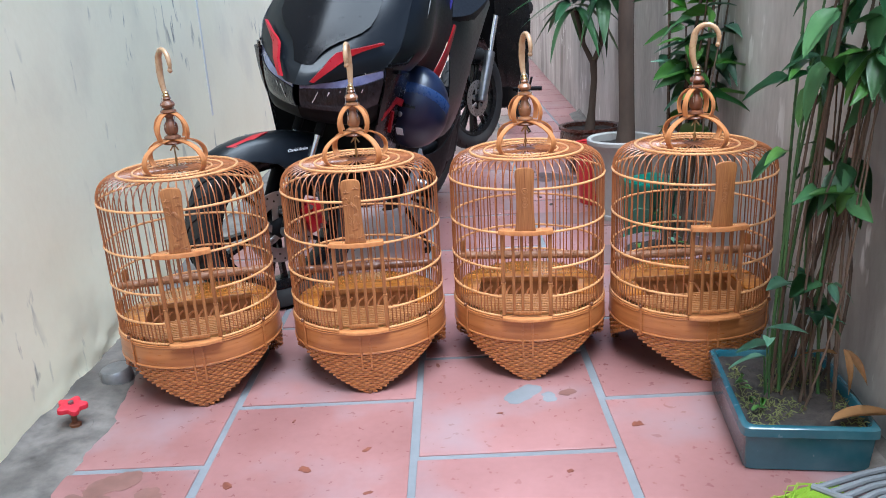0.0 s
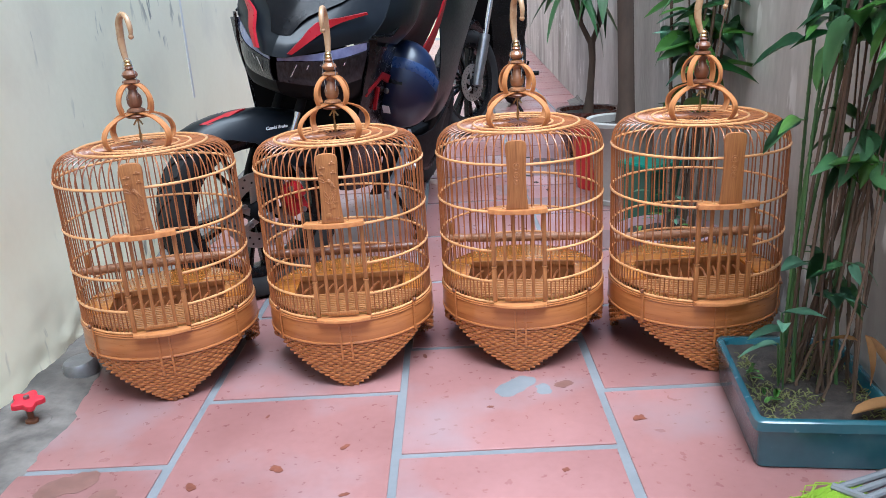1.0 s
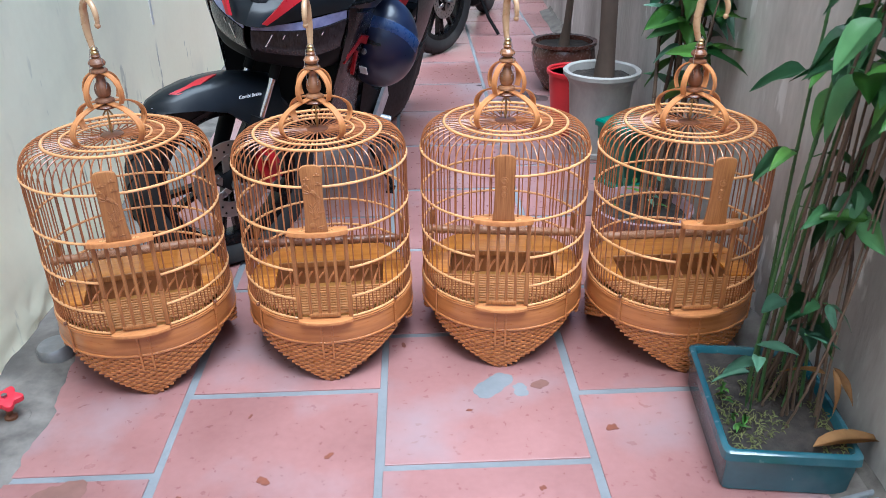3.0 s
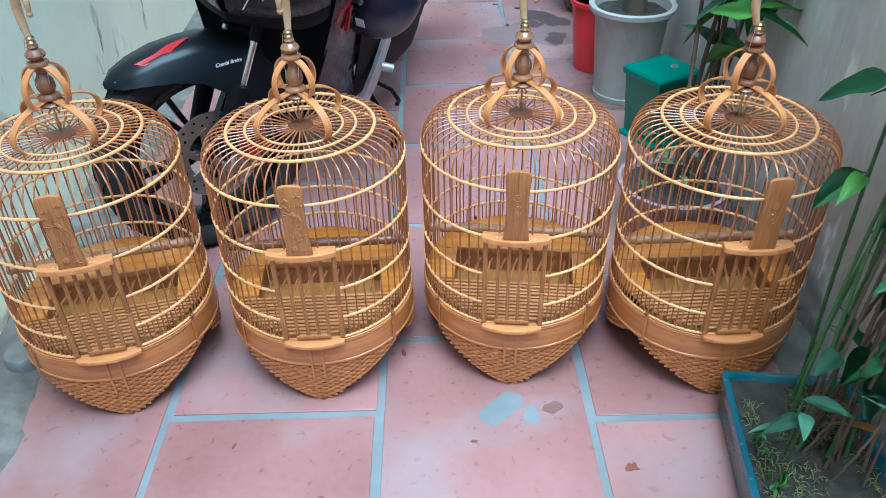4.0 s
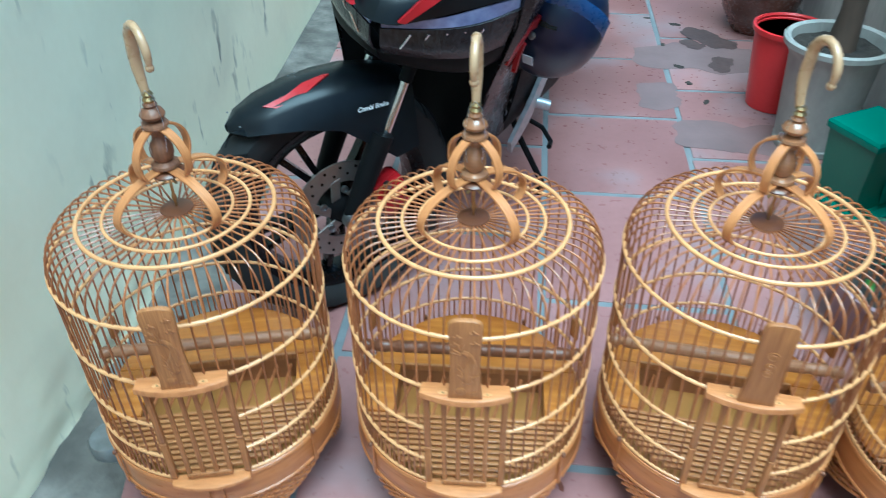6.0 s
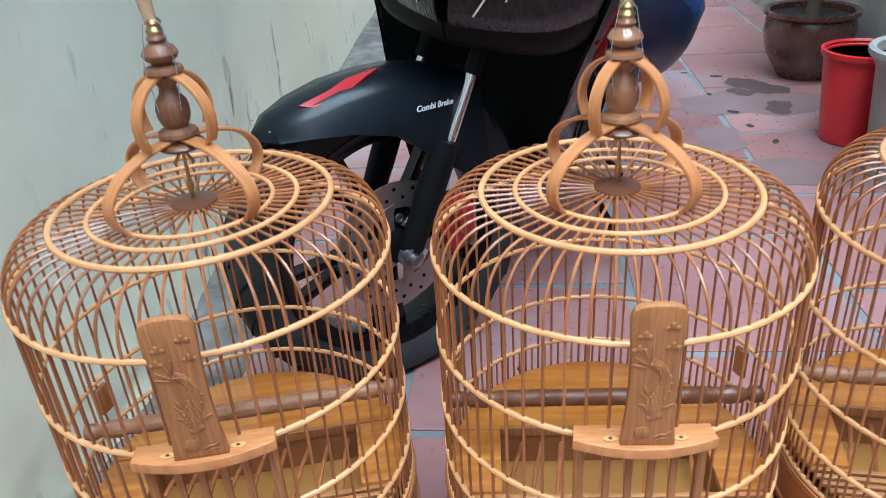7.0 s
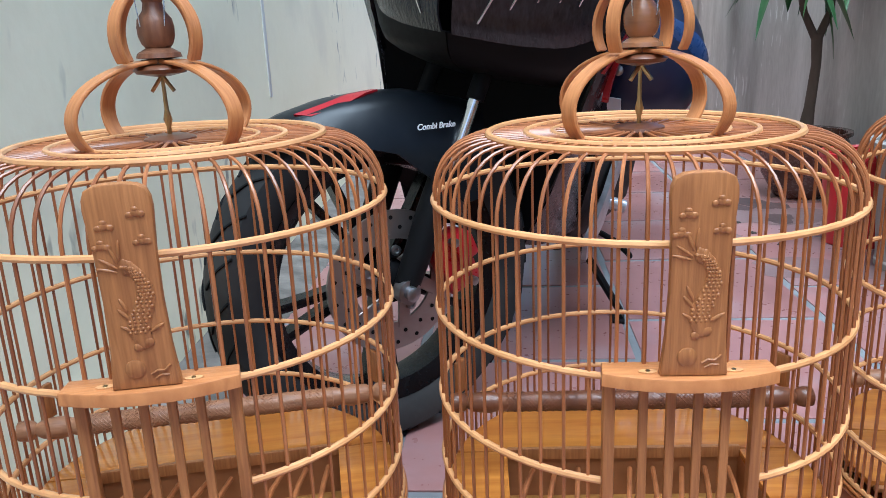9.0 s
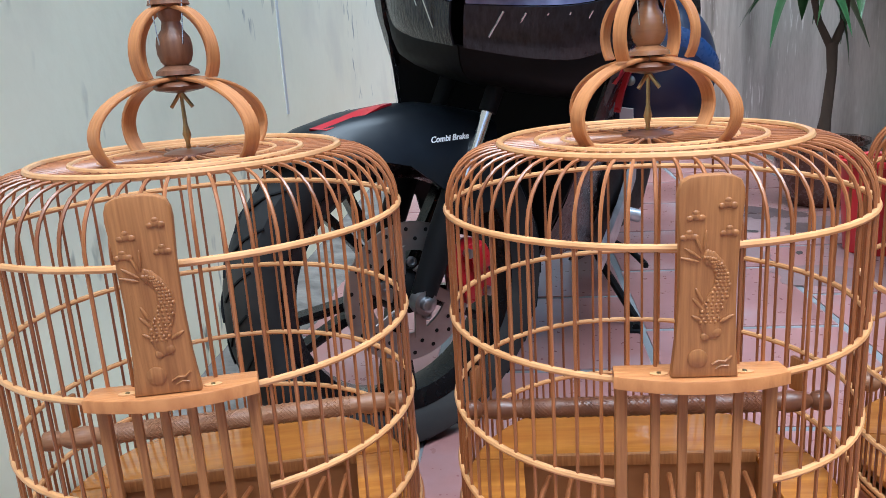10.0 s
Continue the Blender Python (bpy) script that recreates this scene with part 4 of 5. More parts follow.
        part("wing_crease", tube(B(), [(p[0], side * (p[1] + 0.003), p[2]) for p in ((-0.066, 0.184, 0.716), (-0.13, 0.212, 0.722), (-0.20, 0.220, 0.775), (-0.25, 0.212, 0.850), (-0.30, 0.200, 0.925))], 0.004, 6), GLOSSBLACK, s)
        part("red_stripe", sheet(smooth_rows(mirror([[(-0.440, 0.150, 0.590), (-0.460, 0.150, 0.560)], [(-0.510, 0.174, 0.640), (-0.540, 0.176, 0.608)], [(-0.560, 0.192, 0.712), (-0.586, 0.193, 0.692)], [(-0.596, 0.200, 0.800), (-0.612, 0.200, 0.795)]], side), 3), 0.006), RED, s)
        # red darts on the nose
        part("red_dart", sheet(smooth_rows(mirror([[(0.0775, 0.036, 0.660), (0.0725, 0.046, 0.659)], [(0.058, 0.060, 0.698), (0.046, 0.078, 0.694)], [(0.026, 0.078, 0.735), (0.006, 0.104, 0.726)], [(-0.010, 0.118, 0.752), (-0.016, 0.126, 0.744)], [(-0.060, 0.166, 0.772), (-0.063, 0.168, 0.768)]], side), 2), 0.008), RED, s)
        # leg shield beside the fork well
        out = 0.200 if side > 0 else 0.232
        shield = [
            [(-0.06, 0.180, 0.700), (-0.12, out, 0.690), (-0.24, out - 0.01, 0.680)],
            [(-0.09, 0.172, 0.600), (-0.15, out - 0.02, 0.600), (-0.27, 0.170, 0.600)],
            [(-0.12, 0.150, 0.480), (-0.18, 0.160, 0.480), (-0.32, 0.150, 0.480)],
            [(-0.15, 0.130, 0.370), (-0.21, 0.140, 0.370), (-0.36, 0.140, 0.370)],
            [(-0.18, 0.100, 0.270), (-0.24, 0.120, 0.260), (-0.40, 0.140, 0.250)]]
        sh = part("leg_shield", sheet(smooth_rows(mirror(shield, side), 3), 0.004), GLOSSBLACK, s, "gloss black leg shield")
        if side > 0:
            part("red_chevron", sheet([[(-0.105, 0.1770, 0.570), (-0.105, 0.1760, 0.560)], [(-0.180, 0.1855, 0.618), (-0.180, 0.1840, 0.600)], [(-0.255, 0.1790, 0.600), (-0.245, 0.1780, 0.580)]], 0.008), RED, sh)
            part("red_mark", sheet([[(-0.175, 0.1830, 0.578), (-0.163, 0.1825, 0.578)], [(-0.188, 0.1770, 0.545), (-0.176, 0.1770, 0.545)], [(-0.182, 0.1780, 0.515), (-0.176, 0.1775, 0.515)]], 0.009), RED, sh)
        # floor panel and tail side
        low = [
            [(-0.36, 0.15, 0.47), (-0.48, 0.16, 0.38), (-0.80, 0.165, 0.35), (-1.0, 0.16, 0.45)],
            [(-0.38, 0.145, 0.30), (-0.50, 0.155, 0.27), (-0.80, 0.175, 0.24), (-0.98, 0.14, 0.30)],
            [(-0.40, 0.11, 0.20), (-0.52, 0.12, 0.18), (-0.80, 0.13, 0.18), (-0.96, 0.11, 0.22)]]
        part("floor_side", sheet(smooth_rows(mirror(low, side), 3), 0.004), BLACKPLASTIC, s)
        tail = [
            [(-0.80, 0.10, 0.80), (-1.0, 0.13, 0.80), (-1.25, 0.09, 0.82), (-1.55, 0.05, 0.86)],
            [(-0.78, 0.15, 0.66), (-1.0, 0.15, 0.66), (-1.25, 0.12, 0.72), (-1.55, 0.07, 0.82)],
            [(-0.80, 0.16, 0.48), (-1.0, 0.15, 0.50), (-1.2, 0.12, 0.60), (-1.5, 0.06, 0.78)],
            [(-0.82, 0.12, 0.36), (-1.0, 0.13, 0.38), (-1.2, 0.11, 0.50), (-1.5, 0.04, 0.75)]]
        part("tail_panel", sheet(smooth_rows(mirror(tail, side), 3), 0.004), MATTE, s)
        pg = part("foot_peg", tube(B(), [(-0.50, side * 0.15, 0.29), (-0.52, side * 0.205, 0.285)], 0.013, 10), ALLOY, s, "bare alloy passenger peg")
        part("peg_bracket", sheet(mirror([[(-0.395, 0.168, 0.23), (-0.420, 0.170, 0.19)], [(-0.455, 0.174, 0.31), (-0.480, 0.178, 0.25)], [(-0.520, 0.174, 0.40), (-0.550, 0.178, 0.35)]], side), 0.010), ALLOY, pg)
    # smoked screen on the ridge, fork well, seat, floor, rear wheel, stand
    part("nose_screen", sheet(smooth_rows([[(0.046, -0.026, 0.698), (0.054, 0, 0.696), (0.046, 0.026, 0.698)], [(0.014, -0.052, 0.745), (0.024, 0, 0.744), (0.014, 0.052, 0.745)], [(-0.060, -0.128, 0.806), (-0.020, 0, 0.806), (-0.060, 0.128, 0.806)], [(-0.150, -0.125, 0.905), (-0.098, 0, 0.905), (-0.150, 0.125, 0.905)]], 4), 0.006), SCREEN, s, "glossy smoked nose screen")
    part("fork_well", sheet(smooth_rows([[(-0.10, -0.17, 0.66), (-0.16, 0, 0.68), (-0.10, 0.17, 0.66)], [(-0.13, -0.15, 0.46), (-0.19, 0, 0.46), (-0.13, 0.15, 0.46)], [(-0.17, -0.10, 0.27), (-0.22, 0, 0.26), (-0.17, 0.10, 0.27)]], 3), 0.004), BLACKPLASTIC, s)
    part("centre_body", sheet(smooth_rows([[(-0.20, -0.12, 0.94), (-0.30, -0.13, 0.94), (-0.62, -0.12, 0.90)], [(-0.22, 0, 0.97), (-0.32, 0, 0.97), (-0.64, 0, 0.93)], [(-0.20, 0.12, 0.94), (-0.30, 0.13, 0.94), (-0.62, 0.12, 0.90)], [(-0.24, 0.13, 0.66), (-0.36, 0.12, 0.62), (-0.66, 0.13, 0.62)], [(-0.26, 0.12, 0.42), (-0.40, 0.13, 0.38), (-0.70, 0.14, 0.38)]], 3), 0.006), BLACKPLASTIC, s)
    bm = box(B(), (0.50, 0.28, 0.03), pose(-0.58, 0, 0.345), 0.008)
    part("floorboard", bm, BLACKPLASTIC, s)
    part("engine", box(B(), (0.40, 0.22, 0.16), pose(-1.02, 0, 0.28), 0.03), BLACKPLASTIC, s)
    part("seat", sheet(smooth_rows([[(-0.78, -0.10, 0.80), (-0.77, 0, 0.83), (-0.78, 0.10, 0.80)], [(-1.0, -0.14, 0.81), (-1.0, 0, 0.84), (-1.0, 0.14, 0.81)], [(-1.4, -0.10, 0.86), (-1.4, 0, 0.89), (-1.4, 0.10, 0.86)]], 3), 0.05), BLACKPLASTIC, s)
    wheel(s, lean @ pose(-1.26, 0, 0.246), 0.240, 0.095, disc=False)
    stand = part("side_stand", tube(B(), [(-0.56, 0.09, 0.24), (-0.55, 0.15, 0.16), (-0.535, 0.245, 0.068), (-0.500, 0.250, 0.066)], 0.008, 8), BLACKPLASTIC, s)
    part("stand_foot", box(B(), (0.05, 0.024, 0.007), pose(-0.515, 0.248, 0.0592, 12.5, 0, 10), 0.002), BLACKPLASTIC, stand)
    part("stand_arm", tube(B(), [(-0.54, 0.15, 0.22), (-0.56, 0.20, 0.20), (-0.53, 0.235, 0.19), (-0.49, 0.24, 0.20)], 0.006, 8), BLACKPLASTIC, s)
    part("rear_cable", tube(B(), [(-0.57, 0.165, 0.93), (-0.56, 0.185, 0.87), (-0.575, 0.178, 0.83), (-0.57, 0.172, 0.79)], 0.005, 6), BLUECABLE, s, "violet cable lock coil")
    for ob in s.children:
        if ob.matrix_basis == Matrix.Identity(4):
            ob.matrix_basis = lean
    return s


scooter()


def helmet():
    h = thing("helmet", pose(-0.060, 2.415, 0.512, 0, 8, -18) @ Matrix.Diagonal((0.92, 0.92, 1.0, 1)), "navy blue open-face helmet hanging on the scooter's side", "helmet")
    bm = B()
    rows = []
    for i in range(15):
        a = radians(112) * i / 14
        rows.append([(0.115 * math.cos(a) - 0.0, 0.098 * math.sin(a) * math.cos(t), 0.124 * math.sin(a) * math.sin(t)) for t in (2 * math.pi * k / 32 for k in range(32))])
    grid(bm, rows, True)
    bmesh.ops.remove_doubles(bm, verts=bm.verts, dist=0.0005)
    bmesh.ops.recalc_face_normals(bm, faces=bm.faces[:])
    bmesh.ops.solidify(bm, geom=bm.faces[:], thickness=0.012)
    shell = part("shell", bm, HELMET, h)
    part("rim_trim", tube(B(), [(-0.043, 0.092 * math.cos(t), 0.116 * math.sin(t)) for t in (2 * math.pi * k / 40 for k in range(41))], 0.005, 8), BLACKPLASTIC, h)
    band_pts = [(0.1165 * math.cos(a), -0.099 * math.sin(a) * 0.82, 0.126 * math.sin(a) * 0.55) for a in (radians(4 + 100 * i / 14) for i in range(15))]
    part("stripe", band(B(), band_pts, Vector((0.006, 0.010, 0.030)), 0.003), HELMETSTRIPE, h, "lighter blue stripe")
    part("visor_base", sheet(smooth_rows([[(-0.045, -0.06, 0.085), (-0.01, -0.075, 0.083), (0.03, -0.078, 0.070)], [(-0.048, -0.088, 0.02), (-0.005, -0.100, 0.015), (0.035, -0.094, 0.012)]], 3), 0.004), GLOSSBLACK, h)
    part("rivet", lathe(B(), [(0.008, 0), (0.008, 0.004), (0.004, 0.006)], 14, True, pose(-0.012, -0.099, -0.008, 90, 0, 0)), STEEL, h)
    part("badge", plate(B(), [(0.013 * math.cos(t), 0.017 * math.sin(t)) for t in (2 * math.pi * k / 16 for k in range(16))], 0.003, pose(-0.016, -0.087, 0.058, 66, 0, -6)), WHITE, h, "small oval white badge")
    part("sticker", plate(B(), [(-0.012, -0.012), (0.012, -0.012), (0.012, 0.012), (-0.012, 0.012)], 0.002, pose(-0.012, -0.0925, -0.060, 118, 0, -8)), WHITE, h, "small square white sticker")
    part("strap", band(B(), [(-0.045, -0.05, -0.09), (-0.07, -0.03, -0.13), (-0.06, 0.02, -0.145), (-0.045, 0.05, -0.10)], Vector((0.0, 0.02, 0.008)), 0.002), BLACKPLASTIC, h)
    part("hanging_strap", band(B(), [(-0.03, 0.0, 0.12), (-0.05, 0.02, 0.16), (-0.07, 0.05, 0.18)], Vector((0.018, 0.008, 0.0)), 0.002), BLACKPLASTIC, h)


helmet()


def motorbike():
    """The second machine, further up the alley."""
    b = thing("motorbike", pose(0.165, 4.47, 0, 0, 0, -107), "dark underbone motorbike parked behind the scooter", "motorbike")
    steer = pose(0, 0, 0, 0, 0, -20)
    w = wheel(b, steer @ pose(0, 0, 0.285), 0.285, 0.075, disc=True, spokes=9)
    for side in (-1, 1):
        f = part("fork_leg", tube(B(), [(0.0, side * 0.07, 0.27), (-0.05, side * 0.07, 0.40), (-0.10, side * 0.07, 0.53)], [0.024, 0.029, 0.029], 12), STEEL, b, "grey alloy fork leg")
        f.matrix_basis = steer
        part("fork_tube", tube(B(), [(-0.10, side * 0.07, 0.53), (-0.17, side * 0.07, 0.72)], 0.014, 12), CHROME, f)
    part("front_fender", sheet(smooth_rows([[(0.20, -0.03, 0.50), (0.20, 0, 0.51), (0.20, 0.03, 0.50)], [(0.05, -0.055, 0.585), (0.05, 0, 0.60), (0.05, 0.055, 0.585)], [(-0.12, -0.055, 0.60), (-0.12, 0, 0.615), (-0.12, 0.055, 0.60)], [(-0.30, -0.05, 0.46), (-0.31, 0, 0.47), (-0.30, 0.05, 0.46)]], 3), 0.003), GLOSSBLACK, b)
    for side in (-1, 1):
        part("leg_shield", sheet(smooth_rows(mirror([[(-0.16, 0.10, 0.92), (-0.26, 0.18, 0.92), (-0.36, 0.24, 0.90)], [(-0.20, 0.10, 0.70), (-0.30, 0.19, 0.70), (-0.42, 0.26, 0.68)], [(-0.27, 0.09, 0.48), (-0.36, 0.17, 0.48), (-0.46, 0.23, 0.46)], [(-0.36, 0.07, 0.30), (-0.43, 0.12, 0.30), (-0.52, 0.16, 0.28)]], side), 3), 0.004), GLOSSBLACK, b, "gloss black leg shield")
    part("steering_head", sheet(smooth_rows([[(-0.20, -0.11, 0.92), (-0.15, 0, 0.93), (-0.20, 0.11, 0.92)], [(-0.24, -0.10, 0.70), (-0.20, 0, 0.70), (-0.24, 0.10, 0.70)], [(-0.34, -0.08, 0.40), (-0.30, 0, 0.40), (-0.34, 0.08, 0.40)]], 3), 0.004), BLACKPLASTIC, b)
    hl = part("headlight", ball(B(), 1.0, pose(-0.08, 0.03, 0.865, 0, 20, 0) @ Matrix.Diagonal((0.09, 0.11, 0.075, 1)), 18, 12), CHROME, b, "chromed headlight bowl")
    part("frame_tube", tube(B(), [(-0.34, 0, 0.40), (-0.60, 0, 0.36), (-0.95, 0, 0.55)], 0.06, 12), BLACKPLASTIC, b)
    part("engine", box(B(), (0.30, 0.24, 0.20), pose(-0.60, 0, 0.26), 0.04), BLACKPLASTIC, b)
    part("seat", box(B(), (0.62, 0.24, 0.10), pose(-0.98, 0, 0.74), 0.04), BLACKPLASTIC, b)
    part("tail_body", box(B(), (0.60, 0.20, 0.24), pose(-1.0, 0, 0.58), 0.06), GLOSSBLACK, b)
    wheel(b, pose(-1.22, 0, 0.285), 0.285, 0.08, disc=False, spokes=9)
    st = part("side_stand", tube(B(), [(-0.52, 0.10, 0.24), (-0.50, 0.17, 0.10), (-0.48, 0.235, 0.010)], 0.010, 8), BLACKPLASTIC, b)
    part("gear_lever", tube(B(), [(-0.42, 0.17, 0.27), (-0.36, 0.26, 0.30), (-0.34, 0.28, 0.36)], 0.007, 8), BLACKPLASTIC, b)
    part("foot_rest", tube(B(), [(-0.55, 0.12, 0.27), (-0.55, 0.30, 0.27)], 0.014, 10), BLACKPLASTIC, b)


motorbike()


# ---- plants and pots ----
def leaf_mesh(name, length, width, droop, fold, mat, wave=0.0):
    """A lance-shaped blade along +x, folded along its midrib and curving down."""
    bm = B()
    rows = []
    n = 9
    for i in range(n + 1):
        t = i / n
        x = length * t
        w = width * (math.sin(math.pi * min(1, t ** 0.75)) ** 0.85) * (1 - 0.25 * t) + 0.0006
        z = -droop * length * t * t
        ww = wave * math.sin(t * 9)
        rows.append([(x, -w, z + fold * w + ww * w), (x, -w * 0.5, z + fold * w * 0.55), (x, 0, z - 0.0008), (x, w * 0.5, z + fold * w * 0.55), (x, w, z + fold * w - ww * w)])
    grid(bm, rows)
    bmesh.ops.solidify(bm, geom=bm.faces[:], thickness=0.0005)
    me = bpy.data.meshes.new(name)
    bm.to_mesh(me)
    bm.free()
    me.materials.append(mat)
    me.shade_smooth()
    return me


LEAVES = {}


def leaf_kind(kind):
    if kind not in LEAVES:
        mat, L, W, d = {"dark": (LEAF, 0.115, 0.019, 0.35), "young": (LEAFLIGHT, 0.11, 0.020, 0.25), "pale": (LEAFBLUE, 0.10, 0.018, 0.3),
                        "long": (LEAF, 0.25, 0.030, 0.8), "broad": (LEAFBROAD, 0.12, 0.027, 0.4), "dry": (DRYLEAF, 0.11, 0.014, 0.5),
                        "wide": (LEAF, 0.125, 0.030, 0.35), "fresh": (LEAFLIGHT, 0.12, 0.027, 0.3)}[kind]
        LEAVES[kind] = [leaf_mesh("leaf", L, W * k, d * q, 0.35, mat, 0.12) for k, q in ((1.0, 1.0), (1.25, 0.6), (0.85, 1.4))]
    return LEAVES[kind]


def leaf(parent, place, way, kind, size, rng, roll=0.0):
    """One leaf that leaves its stem at place towards way."""
    o = new("leaf", rng.choice(leaf_kind(kind)))
    o.parent = parent
    x = Vector(way).normalized()
    y = Vector((0, 0, 1)).cross(x)
    y = y.normalized() if y.length > 0.05 else Vector((0, 1, 0))
    z = x.cross(y)
    q = Matrix((x, y, z)).transposed().to_4x4()
    o.matrix_basis = Matrix.Translation(place) @ q @ pose(0, 0, 0, math.degrees(roll)) @ Matrix.Diagonal((size, size, size, 1))
    return o


def cane(parent, base, lean, height, r, rng, mat, nodes=0.055):
    """A jointed stem; returns its points."""
    pts, rs = [], []
    n = max(6, int(height / nodes))
    bend = rng.uniform(-0.04, 0.04), rng.uniform(-0.04, 0.04)
    for i in range(n + 1):
        t = i / n
        p = Vector((base[0] + lean[0] * t + bend[0] * math.sin(3 * t), base[1] + lean[1] * t + bend[1] * math.sin(3 * t + 1), base[2] + height * t))
        for dz, k in ((-0.004, 1.0), (0.0, 1.28), (0.004, 1.0)):
            pts.append(p + Vector((0, 0, dz)))
            rs.append(r * k * (1 - 0.35 * t))
    part("stem", tube(B(), pts, rs, 6), mat, parent)
    return pts


def planter():
    m = pose(0.655, 1.382, 0, 0, 0, -7.4)
    p = thing("planter", m, "teal glazed rectangular ceramic planter standing on the tiles", "planter")
    W, L, H, T = 0.112, 0.158, 0.090, 0.013

    def ring(w, l, z, c=0.012):
        return [(-w + c, -l, z), (w - c, -l, z), (w - c * 0.3, -l + c * 0.3, z), (w, -l + c, z), (w, l - c, z), (w - c * 0.3, l - c * 0.3, z), (w - c, l, z), (-w + c, l, z), (-w + c * 0.3, l - c * 0.3, z), (-w, l - c, z), (-w, -l + c, z), (-w + c * 0.3, -l + c * 0.3, z)]
    rows = [ring(W - 0.012, L - 0.012, 0.0), ring(W - 0.008, L - 0.008, 0.004), ring(W - 0.004, L - 0.004, H - 0.024), ring(W - 0.003, L - 0.003, H - 0.020), ring(W + 0.001, L + 0.001, H - 0.018), ring(W, L, H - 0.003), ring(W - 0.003, L - 0.003, H), ring(W - T + 0.003, L - T + 0.003, H), ring(W - T, L - T, H - 0.004), ring(W - T - 0.004, L - T - 0.004, 0.03)]
    part("tray", grid(B(), rows, True, True), TEAL, p)
    bm = B()
    rng = random.Random(4)
    srows = []
    for j in range(25):
        y = -L + T + (2 * L - 2 * T) * j / 24
        srows.append([(x, y, H - 0.014 + 0.010 * noise.noise((x * 14, y * 14, 0)) + 0.004 * noise.noise((x * 60, y * 60, 2))) for x in (-W + T + (2 * W - 2 * T) * i / 16 for i in range(17))])
    grid(bm, srows)
    part("soil", bm, SOIL, p)
    bm = B()
    for k in range(1000):
        x, y = rng.uniform(-0.09, 0.095), rng.uniform(-0.15, 0.15)
        if noise.noise((x * 12, y * 12, 4)) < -0.12:
            continue
        z = H - 0.012 + 0.010 * noise.noise((x * 14, y * 14, 0))
        a, q = rng.uniform(0, 6.3), rng.uniform(0.006, 0.016)
        tube(bm, [(x, y, z), (x + q * 0.5 * math.cos(a), y + q * 0.5 * math.sin(a), z + q * 0.5), (x + q * math.cos(a), y + q * math.sin(a), z + q * 0.35)], 0.0008, 3)
    moss = part("moss", bm, MOSS, p, "patchy moss and fine roots on the soil")
    tagged(moss, kind="stuff")
    # the canes and their leaves
    plant = thing("potted_plant", m @ pose(0, 0, H - 0.012), "leafy green cane plant with many thin brown stems in the planter", "plant")
    tops = []
    for k in range(27):
        bx, by = max(-0.040, min(0.075, rng.gauss(0.020, 0.030))), max(-0.06, min(0.12, rng.gauss(0.020, 0.045)))
        hgt = rng.uniform(0.35, 1.0) if k > 8 else rng.uniform(0.85, 1.05)
        slant = rng.gauss(0.11, 0.05) if k % 5 else rng.gauss(0.0, 0.02)
        slant = min(slant, (0.105 - bx) / hgt + 0.02)
        pts = cane(plant, (bx, by, 0), (slant * hgt, rng.gauss(-0.01, 0.05) * hgt), hgt, rng.uniform(0.0018, 0.0036), rng, GREENSTEM if rng.random() < 0.3 else STEM, 0.042)
        tops.append(pts)

    def cluster(z0, z1, n, kinds, low, high, centre, spread, down):
        """Leaves that spring from the canes between two heights."""
        for q in range(n):
            pts = rng.choice([t for t in tops if t[-1].z > z0 + 0.02])
            mine = [p for p in pts if z0 <= p.z <= z1]
            p0 = rng.choice(mine or pts[-3:])
            a = rng.gauss(centre, spread)
            way = Vector((math.cos(a), math.sin(a), rng.uniform(-down, 0.30)))
            if p0.x + 0.12 * way.x > 0.12:
                way.x = -abs(way.x)
            stalk = p0 + Vector((way.x, way.y, 0.25)).normalized() * rng.uniform(0.008, 0.030)
            part("leaf_stalk", tube(B(), [p0, stalk], 0.0011, 4), GREENSTEM, plant)
            leaf(plant, stalk, way, rng.choice(kinds), rng.uniform(low, high), rng, rng.gauss(0, 0.35))
    cluster(0.55, 1.0, 66, ("wide", "wide", "wide", "fresh"), 0.48, 0.80, -1.9, 1.2, 1.1)
    cluster(0.37, 0.46, 17, ("wide", "fresh", "wide"), 0.45, 0.70, -1.7, 1.2, 0.8)
    cluster(0.15, 0.25, 11, ("pale", "wide", "pale"), 0.50, 0.85, -1.6, 1.1, 0.3)
    for x, y, z, a, e, kind, size in ((-0.05, -0.05, 0.12, -2.7, 0.1, "pale", 0.7), (-0.05, -0.05, 0.13, -1.9, 0.5, "pale", 0.65), (-0.055, -0.04, 0.09, 3.0, -0.2, "pale", 0.65), (-0.05, -0.03, 0.14, -0.6, 0.3, "pale", 0.7)):
        part("leaf_stalk", tube(B(), [(x + 0.012, y + 0.02, 0), (x, y, z)], 0.0016, 5), GREENSTEM, plant)
        leaf(plant, (x, y, z), (math.cos(a), math.sin(a), e), kind, size, rng)
    for x, y, z, a, e in ((0.065, -0.05, 0.10, 2.6, 0.1), (0.075, -0.05, 0.11, -1.2, -0.8), (0.085, -0.03, 0.10, -0.9, -0.6)):
        leaf(plant, (x, y, z), (math.cos(a), math.sin(a), e), "dry", 0.62, rng)
    fallen = thing("dry_leaf", m @ pose(0.035, -0.135, H + 0.002, 0, -8, 12), "curled brown dry leaf lying on the soil", "leaf")
    leaf(fallen, (0, 0, 0), (1, 0, 0.25), "dry", 1.25, rng)
    weed = thing("seedling", m @ pose(-0.075, -0.02, H - 0.012), "small bright green weed sprouting in the planter", "plant")
